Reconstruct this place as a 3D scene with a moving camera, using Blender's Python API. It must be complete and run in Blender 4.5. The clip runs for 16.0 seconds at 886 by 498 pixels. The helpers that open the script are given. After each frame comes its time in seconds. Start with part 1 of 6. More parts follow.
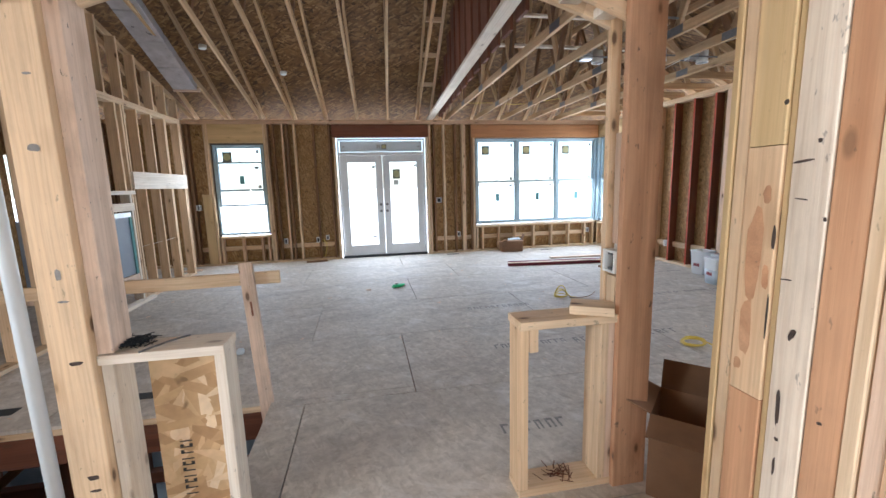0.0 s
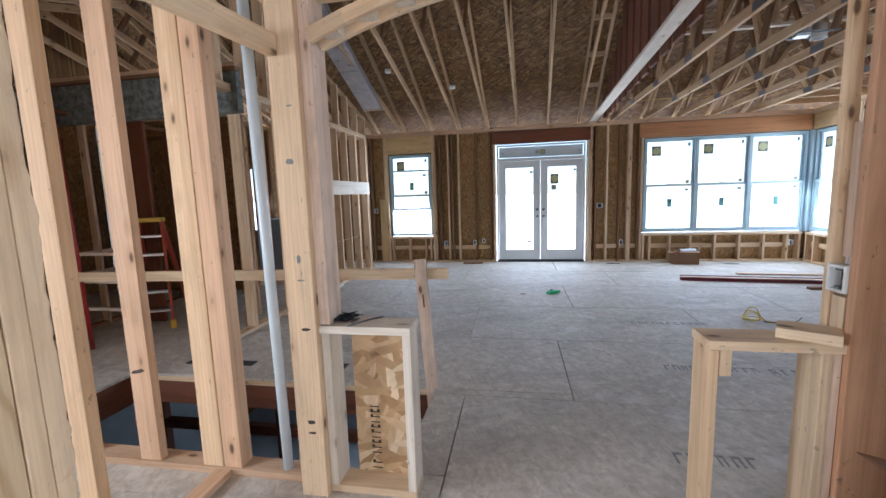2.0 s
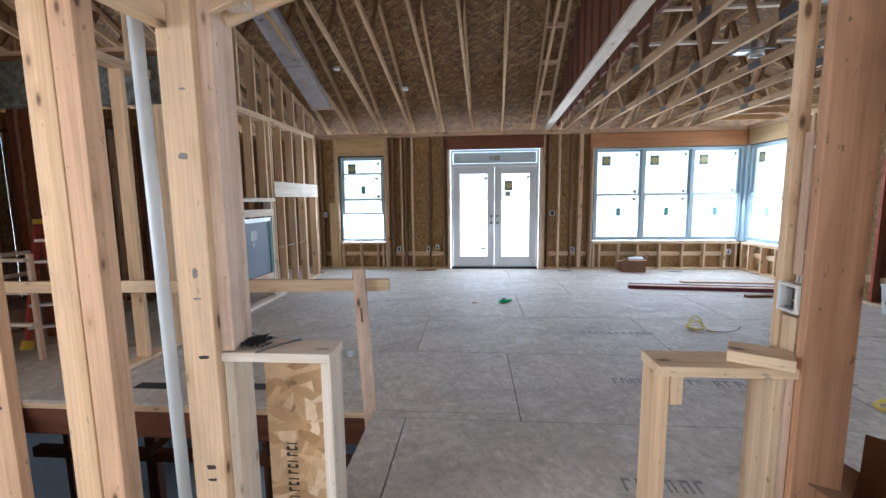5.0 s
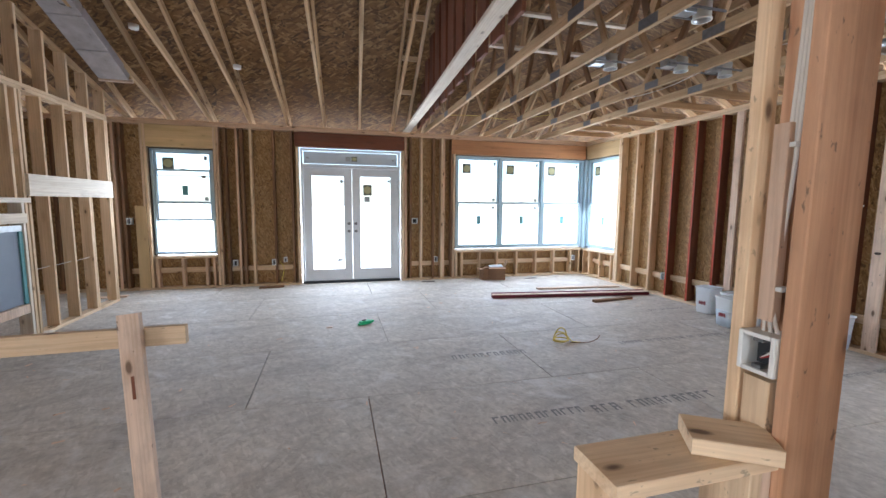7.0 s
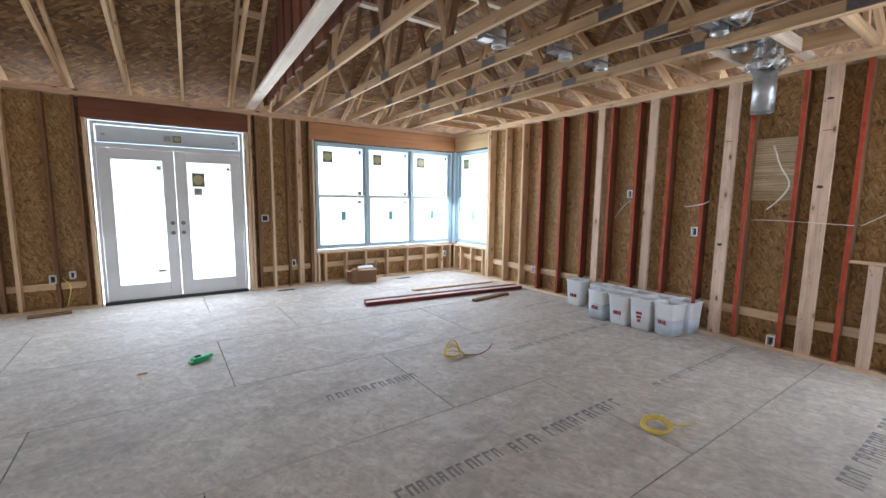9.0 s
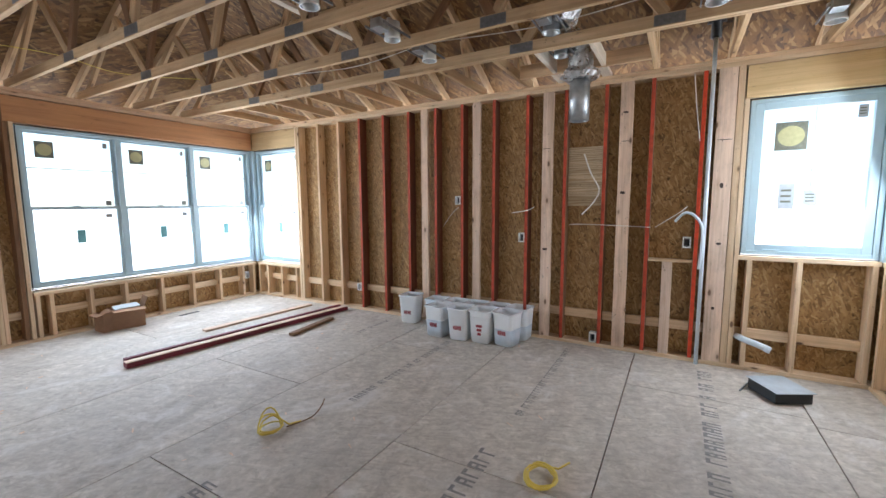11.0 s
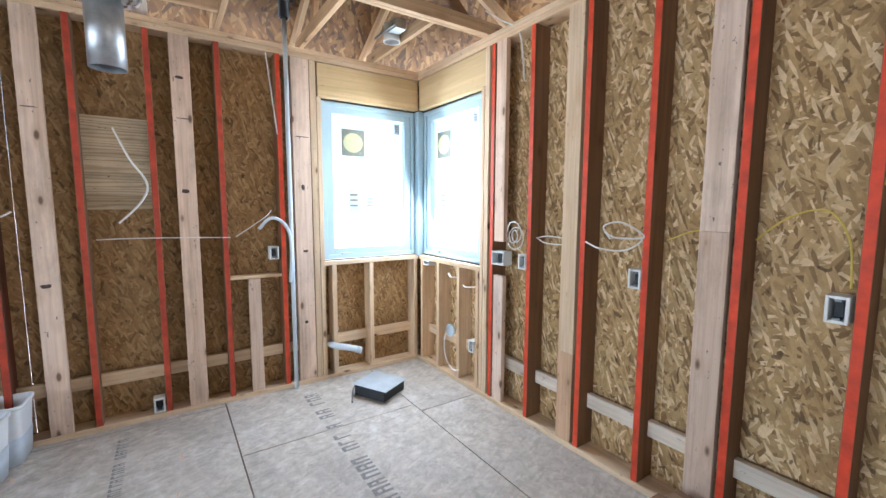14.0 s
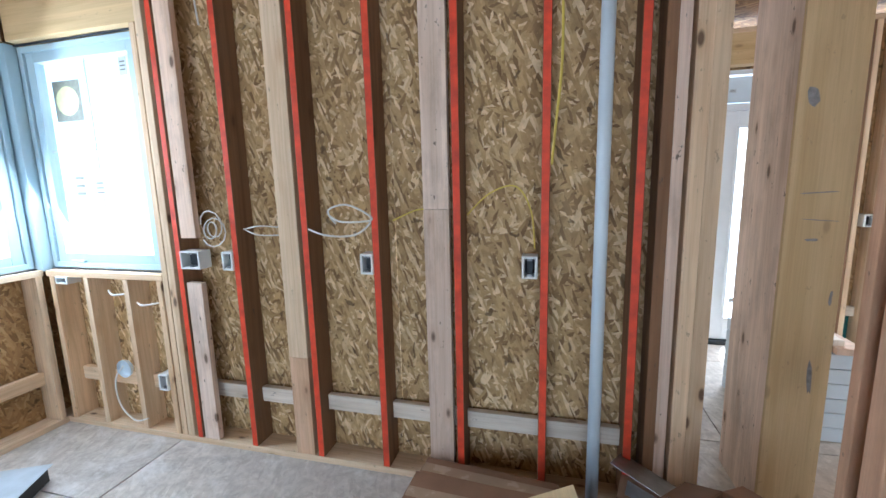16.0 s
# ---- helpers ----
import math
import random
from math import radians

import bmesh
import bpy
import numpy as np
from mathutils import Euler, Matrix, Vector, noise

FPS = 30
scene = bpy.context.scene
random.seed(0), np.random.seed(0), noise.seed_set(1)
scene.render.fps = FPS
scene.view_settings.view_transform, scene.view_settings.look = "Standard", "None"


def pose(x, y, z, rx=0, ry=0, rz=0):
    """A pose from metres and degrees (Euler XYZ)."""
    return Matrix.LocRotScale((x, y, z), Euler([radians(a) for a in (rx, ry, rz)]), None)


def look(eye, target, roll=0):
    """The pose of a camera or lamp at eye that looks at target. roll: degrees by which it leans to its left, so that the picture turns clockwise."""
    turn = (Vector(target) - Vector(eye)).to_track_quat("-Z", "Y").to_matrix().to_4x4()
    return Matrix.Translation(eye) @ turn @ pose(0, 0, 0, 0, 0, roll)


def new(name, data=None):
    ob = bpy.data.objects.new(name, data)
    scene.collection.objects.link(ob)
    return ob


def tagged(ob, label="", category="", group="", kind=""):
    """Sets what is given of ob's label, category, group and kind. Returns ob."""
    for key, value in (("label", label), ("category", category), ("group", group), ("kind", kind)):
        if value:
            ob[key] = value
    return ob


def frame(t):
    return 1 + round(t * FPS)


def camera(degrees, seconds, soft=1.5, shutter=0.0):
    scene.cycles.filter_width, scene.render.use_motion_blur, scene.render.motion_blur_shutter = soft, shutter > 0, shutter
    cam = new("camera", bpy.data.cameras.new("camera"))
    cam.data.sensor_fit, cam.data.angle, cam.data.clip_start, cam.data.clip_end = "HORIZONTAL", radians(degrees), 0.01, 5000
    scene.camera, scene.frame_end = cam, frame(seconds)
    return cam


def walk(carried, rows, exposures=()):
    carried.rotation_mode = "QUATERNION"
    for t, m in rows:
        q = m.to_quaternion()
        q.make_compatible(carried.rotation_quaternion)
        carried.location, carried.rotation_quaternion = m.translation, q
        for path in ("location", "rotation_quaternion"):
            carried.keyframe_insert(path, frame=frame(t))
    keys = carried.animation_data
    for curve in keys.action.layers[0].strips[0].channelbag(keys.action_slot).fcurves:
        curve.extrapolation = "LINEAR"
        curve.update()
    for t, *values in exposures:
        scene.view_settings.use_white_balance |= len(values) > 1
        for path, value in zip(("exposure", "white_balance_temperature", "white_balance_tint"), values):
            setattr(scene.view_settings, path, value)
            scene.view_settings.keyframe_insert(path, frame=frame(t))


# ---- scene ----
cam = camera(94.0, 16.0, 1.5)
PATH = [
    (0, (-0.14, -1.032, 1.47), (0.219, 0.911, 1.163), -1.5),
    (0.5, (-0.161, -1.037, 1.462), (0.021, 0.93, 1.152), -1.6),
    (1, (-0.19, -1.05, 1.459), (-0.191, 0.929, 1.167), -1.7),
    (1.5, (-0.212, -1.071, 1.46), (-0.408, 0.901, 1.19), -1.9),
    (2, (-0.239, -1.097, 1.462), (-0.59, 0.855, 1.202), -1.8),
    (2.5, (-0.254, -1.099, 1.464), (-0.718, 0.828, 1.201), -1.7),
    (3, (-0.244, -1.068, 1.462), (-0.761, 0.843, 1.18), -1.6),
    (3.5, (-0.22, -1.037, 1.463), (-0.757, 0.865, 1.159), -1.8),
    (4, (-0.199, -0.997, 1.468), (-0.772, 0.898, 1.185), -1.6),
    (4.5, (-0.165, -0.942, 1.475), (-0.556, 1.004, 1.231), -0.9),
    (5, (-0.156, -0.85, 1.463), (-0.308, 1.129, 1.222), -0.6),
    (5.2, (-0.155, -0.78, 1.462), (-0.203, 1.207, 1.246), -0.2),
    (7.3, (-0.073, 0.025, 1.474), (0.519, 1.924, 1.267), 0.7),
    (7.5, (-0.068, 0.113, 1.476), (0.585, 1.993, 1.285), 0.8),
    (8, (-0.064, 0.319, 1.492), (0.733, 2.144, 1.312), 0.5),
    (8.2, (-0.059, 0.399, 1.481), (0.798, 2.194, 1.277), 0.6),
    (10.3, (0.369, 1.134, 1.529), (1.903, 2.398, 1.304), 0.0),
    (10.5, (0.414, 1.199, 1.508), (2.004, 2.391, 1.28), -0.0),
    (11, (0.541, 1.422, 1.542), (2.268, 2.407, 1.323), -0.3),
    (11.5, (0.691, 1.576, 1.524), (2.548, 2.293, 1.333), 0.3),
    (12, (0.865, 1.719, 1.526), (2.825, 2.087, 1.368), -0.5),
    (12.5, (1.018, 1.852, 1.537), (3.011, 1.847, 1.367), -0.7),
    (13, (1.241, 1.959, 1.546), (3.205, 1.618, 1.382), -0.4),
    (13.5, (1.431, 1.989, 1.534), (3.296, 1.287, 1.363), 0.2),
    (14, (1.575, 2.057, 1.545), (3.228, 0.951, 1.336), 0.2),
    (14.5, (1.684, 2.102, 1.555), (3.054, 0.664, 1.317), 0.4),
    (15, (1.818, 2.058, 1.54), (2.893, 0.388, 1.304), -0.2),
    (15.5, (1.922, 1.934, 1.555), (2.693, 0.104, 1.315), -1.4),
    (16, (1.919, 1.878, 1.552), (2.423, -0.032, 1.238), -1.4),
]
EXPOSURES = [(0, 1.85, 5800, 10), (1.0, 1.8, 5450, 10), (2.0, 1.6, 5450, 10), (2.5, 1.55, 6400, 12), (3.5, 1.45, 8600, 16), (4.1, 1.5, 8300, 15), (4.6, 1.65, 5800, 10), (5.0, 1.7, 5550, 10), (7.5, 1.85, 5800, 11), (11, 1.8, 6000, 11), (12, 1.85, 6100, 11), (13, 2.15, 5800, 10), (14.5, 2.2, 5550, 9), (16, 2.05, 5300, 8)]
walk(cam, [(t, look(eye, target, roll)) for t, eye, target, roll in PATH], EXPOSURES)

# ---- world and light ----
world = bpy.data.worlds.new("world")
scene.world = world
world.use_nodes = True
wn = world.node_tree
sky = wn.nodes.new("ShaderNodeTexSky")
sky.sky_type = "NISHITA"
sky.sun_disc = False
sky.sun_elevation = radians(70)
sky.sun_rotation = radians(200)
wn.nodes["Background"].inputs["Strength"].default_value = 0.15
wn.links.new(sky.outputs[0], wn.nodes["Background"].inputs["Color"])
sun = new("sun", bpy.data.lights.new("sun", "SUN"))
sun.data.energy, sun.data.angle, sun.data.color = 5.0, radians(2), (1, 0.95, 0.88)
sun.matrix_basis = look((0, 0, 0), (math.sin(radians(20)) * math.cos(radians(70)), math.cos(radians(20)) * math.cos(radians(70)), -math.sin(radians(70))))


def window_or_fill_light(name, eye, target, w, h, power, color=(0.93, 0.97, 1.0)):
    """Sky light entering through one opening, or an added fill lamp."""
    lamp = new(name, bpy.data.lights.new(name, "AREA"))
    lamp.data.shape, lamp.data.size, lamp.data.size_y = "RECTANGLE", w, h
    lamp.data.energy, lamp.data.color = power, color
    lamp.matrix_basis = look(eye, target)
    return lamp


GAIN = 0.10
window_or_fill_light("skylight_big_window", (3.68, 7.67, 1.5), (3.68, 4.67, 0.4), 2.8, 1.8, 235 * GAIN)
window_or_fill_light("skylight_door", (0.26, 7.67, 1.2), (0.26, 4.67, 0.1), 1.7, 2.3, 180 * GAIN)
window_or_fill_light("skylight_side_window", (-2.5, 7.67, 1.5), (-2.5, 4.67, 0.4), 0.9, 1.7, 80 * GAIN)
window_or_fill_light("skylight_narrow_window", (5.06, 7.2, 1.5), (2.06, 7.2, 0.4), 0.95, 1.8, 60 * GAIN)
window_or_fill_light("skylight_corner_east", (5.06, 0.47, 1.75), (2.06, 0.47, 0.6), 0.85, 1.35, 75 * GAIN)
window_or_fill_light("skylight_corner_south", (4.62, 0.03, 1.75), (4.62, 3.03, 0.6), 0.9, 1.35, 70 * GAIN)
window_or_fill_light("skylight_front_door", (0.04, -2.17, 1.25), (0.04, 0.83, 0.6), 0.85, 2.2, 105 * GAIN, (1, 0.97, 0.93))
window_or_fill_light("skylight_west_window", (-4.60, 6.1, 1.6), (-1.6, 5.8, 0.8), 1.5, 0.9, 20 * GAIN)
# Added fill to brighten the hall studs; no known window stands there.
window_or_fill_light("fill_light_study", (-4.58, -1.25, 1.6), (-1.58, -0.95, 0.9), 1.3, 1.5, 430 * GAIN, (1, 0.97, 0.93))
# Added fill that brightens the basement floor; its source is made up.
window_or_fill_light("fill_light_basement", (-2.4, 5.15, -1.0), (-2.4, 2.5, -2.8), 2.1, 1.2, 50 * GAIN, (0.85, 0.93, 1.0))


# ---- materials ----
def mat(name, rough=0.7, metal=0.0):
    m = bpy.data.materials.new(name)
    m.use_nodes = True
    n = m.node_tree
    b = n.nodes["Principled BSDF"]
    b.inputs["Roughness"].default_value = rough
    b.inputs["Metallic"].default_value = metal
    return m, n, b


def node(n, kind, **values):
    nd = n.nodes.new(kind)
    for k, v in values.items():
        nd.inputs[k].default_value = v
    return nd


def ramp(n, fac, stops):
    r = n.nodes.new("ShaderNodeValToRGB")
    els = r.color_ramp.elements
    els[0].position, els[0].color = stops[0][0], (*stops[0][1], 1)
    els[1].position, els[1].color = stops[-1][0], (*stops[-1][1], 1)
    for p, c in stops[1:-1]:
        e = els.new(p)
        e.color = (*c, 1)
    n.links.new(fac, r.inputs[0])
    return r.outputs[0]


def mix(n, fac, a, b, mode="MIX"):
    x = n.nodes.new("ShaderNodeMix")
    x.data_type, x.blend_type = "RGBA", mode
    for v, i in ((fac, 0), (a, 6), (b, 7)):
        if isinstance(v, (int, float)):
            x.inputs[i].default_value = v
        elif isinstance(v, tuple):
            x.inputs[i].default_value = (*v, 1)
        else:
            n.links.new(v, x.inputs[i])
    return x.outputs[2]


def coords(n, scale, shift=True, turn=0.0):
    """Object coordinates, shifted at random for each object."""
    tc = n.nodes.new("ShaderNodeTexCoord")
    out = tc.outputs["Object"]
    if shift:
        info = n.nodes.new("ShaderNodeObjectInfo")
        mul = n.nodes.new("ShaderNodeVectorMath")
        mul.operation = "MULTIPLY_ADD"
        comb = n.nodes.new("ShaderNodeCombineXYZ")
        for i in range(3):
            n.links.new(info.outputs["Random"], comb.inputs[i])
        n.links.new(comb.outputs[0], mul.inputs[0])
        mul.inputs[1].default_value = (37.1, 53.7, 91.3) if shift is True else shift
        n.links.new(out, mul.inputs[2])
        out = mul.outputs[0]
    mp = n.nodes.new("ShaderNodeMapping")
    mp.vector_type = "TEXTURE"
    mp.inputs["Scale"].default_value = tuple(1 / c for c in scale)
    mp.inputs["Rotation"].default_value = turn if isinstance(turn, tuple) else (0, 0, turn)
    n.links.new(out, mp.inputs[0])
    return mp.outputs[0]


def tex(n, kind, vec, **values):
    t = node(n, kind, **values)
    n.links.new(vec, t.inputs["Vector"])
    return t


def bump(n, b, height, strength=0.3, dist=0.01):
    bp = node(n, "ShaderNodeBump", Strength=strength, Distance=dist)
    n.links.new(height, bp.inputs["Height"])
    n.links.new(bp.outputs[0], b.inputs["Normal"])


def lumber(name, light, dark, knot=0.55, dirt=0.25, ring=0.22, rough=0.78, swirl=(0.09, 15.0, 9.0, 0.0)):
    """Sawn softwood: growth rings, fine grain, knots with halos, smudges and streaks; tone varies from board to board."""
    m, n, b = mat(name, rough)
    rings = tex(n, "ShaderNodeTexWave", coords(n, (1, 1, swirl[0]), (0.31, 0.23, 47.0), (swirl[3], swirl[3], 0.0)), Scale=swirl[1], Distortion=swirl[2], Detail=3.0)
    rings.wave_type, rings.rings_direction = "RINGS", "Z"
    rings.inputs["Detail Scale"].default_value = 1.1
    grain = tex(n, "ShaderNodeTexNoise", coords(n, (150, 150, 3.0)), Scale=1.0, Detail=4.0, Roughness=0.65)
    bands = tex(n, "ShaderNodeTexNoise", coords(n, (11, 11, 0.6)), Scale=1.0, Detail=3.0, Distortion=0.8)
    col = ramp(n, bands.outputs["Fac"], [(0.3, dark), (0.5, light), (0.72, tuple(min(1, c * 1.14) for c in light))])
    late = ramp(n, rings.outputs["Fac"], [(0.0, (1.06, 1.05, 1.04)), (0.55, (1, 1, 1)), (0.95, (0.74, 0.64, 0.54))])
    col = mix(n, ring, col, late, "MULTIPLY")
    fine = ramp(n, grain.outputs["Fac"], [(0.3, (0.76, 0.73, 0.69)), (0.6, (1.04, 1.04, 1.04))])
    col = mix(n, 0.42, col, fine, "MULTIPLY")
    info = n.nodes.new("ShaderNodeObjectInfo")
    tone = ramp(n, info.outputs["Random"], [(0.0, (0.78, 0.73, 0.67)), (0.2, (1.0, 0.98, 0.95)), (0.45, (1, 0.90, 0.79)), (0.7, (1.06, 1.06, 1.05)), (0.85, (0.86, 0.81, 0.75)), (1.0, (1.0, 0.99, 0.96))])
    col = mix(n, 0.8, col, tone, "MULTIPLY")
    kn = tex(n, "ShaderNodeTexVoronoi", coords(n, (8, 8, 3.4)), Scale=1.0, Randomness=1.0)
    halo = ramp(n, kn.outputs["Distance"], [(0.13, (1, 1, 1)), (0.30, (0, 0, 0))])
    col = mix(n, mixfac(n, halo, knot * 0.45), col, tuple(c * f for c, f in zip(dark, (0.75, 0.62, 0.5))))
    kf = ramp(n, kn.outputs["Distance"], [(0.07, (1, 1, 1)), (0.13, (0, 0, 0))])
    col = mix(n, mixfac(n, kf, knot), col, (0.10, 0.05, 0.025))
    sm = tex(n, "ShaderNodeTexNoise", coords(n, (5, 5, 1.9)), Scale=1.0, Detail=6.0, Roughness=0.7)
    sf = ramp(n, sm.outputs["Fac"], [(0.50, (0, 0, 0)), (0.72, (1, 1, 1))])
    col = mix(n, mixfac(n, sf, dirt), col, (0.15, 0.115, 0.085))
    spot = tex(n, "ShaderNodeTexNoise", coords(n, (34, 34, 16)), Scale=1.0, Detail=3.0, Roughness=0.7)
    pf = ramp(n, spot.outputs["Fac"], [(0.66, (0, 0, 0)), (0.71, (1, 1, 1))])
    col = mix(n, mixfac(n, pf, min(1, dirt * 2.2)), col, (0.10, 0.075, 0.055))
    n.links.new(col, b.inputs["Base Color"])
    bump(n, b, grain.outputs["Fac"], 0.3, 0.004)
    return m


def mixfac(n, val, k):
    x = n.nodes.new("ShaderNodeMath")
    x.operation = "MULTIPLY"
    n.links.new(val, x.inputs[0])
    x.inputs[1].default_value = k
    return x.outputs[0]


def strand_board(name, tones, size=1.0, grey=0.0, contrast=0.8, smudge=0.3, spread=1.0):
    """Oriented strand board: long flakes lying at several angles over one another."""
    m, n, b = mat(name, 0.7)
    layers = []
    for i, (turn, sx, sy) in enumerate(((0.25, 13, 62), (-0.5, 15, 70), (1.1, 17, 58), (-1.2, 16, 75))):
        v = coords(n, (sx / size, sy / size, 1.0), True, turn * spread)
        warp = tex(n, "ShaderNodeTexVoronoi", v, Scale=1.0, Randomness=1.0)
        warp.voronoi_dimensions = "2D"
        layers.append(warp)
    sel = tex(n, "ShaderNodeTexNoise", coords(n, (21 / size, 21 / size, 1)), Scale=1.0, Detail=3.0, Roughness=0.7)
    heights, cols = [], []
    for lay in layers:
        sep = n.nodes.new("ShaderNodeSeparateColor")
        n.links.new(lay.outputs["Color"], sep.inputs[0])
        cols.append(ramp(n, sep.outputs[0], [(0.0, tones[0]), (0.3, tones[1]), (0.7, tones[2]), (1.0, tones[3])]))
        heights.append(sep.outputs[1])
    col = cols[0]
    h = heights[0]
    for i in range(1, 4):
        gt = n.nodes.new("ShaderNodeMath")
        gt.operation = "GREATER_THAN"
        n.links.new(heights[i], gt.inputs[0])
        gt.inputs[1].default_value = 0.56
        col = mix(n, gt.outputs[0], col, cols[i])
        hm = n.nodes.new("ShaderNodeMix")
        n.links.new(gt.outputs[0], hm.inputs[0])
        n.links.new(h, hm.inputs[2])
        n.links.new(heights[i], hm.inputs[3])
        h = hm.outputs[0]
    mid = tuple((tones[1][k] + tones[2][k]) / 2 for k in range(3))
    col = mix(n, 1.0 - contrast, col, mid)
    fine = ramp(n, sel.outputs["Fac"], [(0.35, (0.78, 0.76, 0.74)), (0.65, (1.08, 1.06, 1.04))])
    col = mix(n, 0.8, col, fine, "MULTIPLY")
    big = tex(n, "ShaderNodeTexNoise", coords(n, (1.3, 1.3, 1)), Scale=1.0, Detail=5.0, Roughness=0.65)
    bf = ramp(n, big.outputs["Fac"], [(0.4, (0, 0, 0)), (0.7, (1, 1, 1))])
    col = mix(n, mixfac(n, bf, smudge), col, (0.20, 0.17, 0.14) if not grey else (0.44, 0.42, 0.40))
    if not grey:
        fl = tex(n, "ShaderNodeTexNoise", coords(n, (19 / size, 12 / size, 1), True, 0.3), Scale=1.0, Detail=2.0, Distortion=0.6)
        ff = ramp(n, fl.outputs["Fac"], [(0.66, (0, 0, 0)), (0.69, (1, 1, 1))])
        col = mix(n, mixfac(n, ff, 0.75), col, tuple(c * 0.42 for c in tones[0]))
    if grey:
        b.inputs["Roughness"].default_value = 0.68
        st = tex(n, "ShaderNodeTexNoise", coords(n, (0.9, 2.6, 1), True, 0.4), Scale=1.0, Detail=6.0, Roughness=0.7, Distortion=0.6)
        sf = ramp(n, st.outputs["Fac"], [(0.50, (0, 0, 0)), (0.62, (1, 1, 1))])
        col = mix(n, mixfac(n, sf, 0.32), col, (0.30, 0.27, 0.24))
        du = tex(n, "ShaderNodeTexNoise", coords(n, (3.1, 1.9, 1), True, 1.0), Scale=1.0, Detail=7.0, Roughness=0.72, Distortion=0.9)
        df = ramp(n, du.outputs["Fac"], [(0.54, (0, 0, 0)), (0.66, (1, 1, 1))])
        col = mix(n, mixfac(n, df, 0.6), col, (0.74, 0.72, 0.69))
        mo = tex(n, "ShaderNodeTexNoise", coords(n, (8, 5, 1), True, 0.7), Scale=1.0, Detail=4.0, Roughness=0.7, Distortion=1.2)
        mf = ramp(n, mo.outputs["Fac"], [(0.40, (0.80, 0.78, 0.75)), (0.62, (1.06, 1.06, 1.05))])
        col = mix(n, 0.5, col, mf, "MULTIPLY")
    n.links.new(col, b.inputs["Base Color"])
    bump(n, b, h, 0.35 if not grey else 0.12, 0.004)
    return m


def plain(name, color, rough=0.5, metal=0.0, vary=0.12, scale=9.0, bumpy=0.0):
    """Painted, moulded or metal surface with faint mottling and wear."""
    m, n, b = mat(name, rough, metal)
    t = tex(n, "ShaderNodeTexNoise", coords(n, (1, 1, 1)), Scale=scale, Detail=5.0, Roughness=0.6)
    lo, hi = tuple(c * (1 - vary) for c in color), tuple(min(1, c * (1 + vary)) for c in color)
    n.links.new(ramp(n, t.outputs["Fac"], [(0.3, lo), (0.7, hi)]), b.inputs["Base Color"])
    rr = n.nodes.new("ShaderNodeMapRange")
    rr.inputs["To Min"].default_value, rr.inputs["To Max"].default_value = max(0.03, rough - 0.1), min(1, rough + 0.12)
    n.links.new(t.outputs["Fac"], rr.inputs[0])
    n.links.new(rr.outputs[0], b.inputs["Roughness"])
    if bumpy:
        bump(n, b, t.outputs["Fac"], bumpy, 0.02)
    return m


PINE = lumber("pine_lumber", (0.76, 0.60, 0.41), (0.65, 0.48, 0.305), 0.9, 0.2)
FIR = lumber("fir_lumber", (0.68, 0.49, 0.34), (0.56, 0.385, 0.25), 0.9, 0.22)
PALE = lumber("pale_lumber", (0.77, 0.62, 0.505), (0.64, 0.49, 0.375), 0.85, 0.4)
# Old dark lumber; also shade of stud sides and dim rooms put into colour.
DULL_OR_SHADED = lumber("dull_or_shaded_lumber", (0.235, 0.13, 0.065), (0.155, 0.082, 0.04), 0.7, 0.35)
RUST_OR_SHADED = lumber("red_brown_or_shaded_lumber", (0.19, 0.066, 0.032), (0.115, 0.038, 0.019), 0.5, 0.3)
WHITE_WOOD = lumber("whitish_lumber", (0.84, 0.79, 0.70), (0.74, 0.68, 0.58), 0.5, 0.22)
TRUSS = lumber("truss_lumber", (0.60, 0.44, 0.265), (0.46, 0.315, 0.17), 0.8, 0.3)
RED_PAINT = plain("red_sealed_edge", (0.66, 0.062, 0.018), 0.6, 0, 0.25, 14)
RED_DEEP = plain("dull_red_sealed_edge", (0.44, 0.055, 0.022), 0.65, 0, 0.35, 11)
# Toned down: the dimness of the backlit north wall is put into the colour.
OSB_WALL = strand_board("strand_board_wall", ((0.18, 0.095, 0.032), (0.335, 0.192, 0.067), (0.42, 0.255, 0.098), (0.58, 0.40, 0.185)), 1.0, 0, 0.8, 0.14)
# Flakier and lightened: window light on the south wall is put into the colour.
OSB_FLAKY_LIT = strand_board("flaky_lit_strand_board", ((0.22, 0.12, 0.042), (0.47, 0.305, 0.125), (0.61, 0.42, 0.195), (0.92, 0.74, 0.46)), 1.0, 0, 0.95, 0.10)
# Same board as the walls, darkened: the vault's shade is put into the colour.
OSB_ROOF_SHADED = strand_board("shaded_strand_board_roof", ((0.072, 0.033, 0.009), (0.168, 0.082, 0.023), (0.23, 0.122, 0.038), (0.38, 0.235, 0.095)), 1.7, 0, 0.95, 0.08, 0.5)
OSB_SCRAP = strand_board("strand_board_scrap", ((0.38, 0.23, 0.11), (0.56, 0.38, 0.20), (0.68, 0.50, 0.30), (0.82, 0.68, 0.48)), 2.6, 0, 0.9, 0.05)
OSB_FLOOR = strand_board("strand_board_floor", ((0.45, 0.41, 0.35), (0.57, 0.53, 0.465), (0.64, 0.60, 0.535), (0.75, 0.71, 0.65)), 1.3, 1.0, 0.5, 0.35)
INK = plain("grey_ink", (0.25, 0.24, 0.23), 0.8, 0, 0.3, 60)
BLACK_INK = plain("black_ink", (0.03, 0.03, 0.03), 0.7)
VINYL = plain("blue_white_vinyl", (0.40, 0.53, 0.59), 0.4, 0, 0.05, 4)
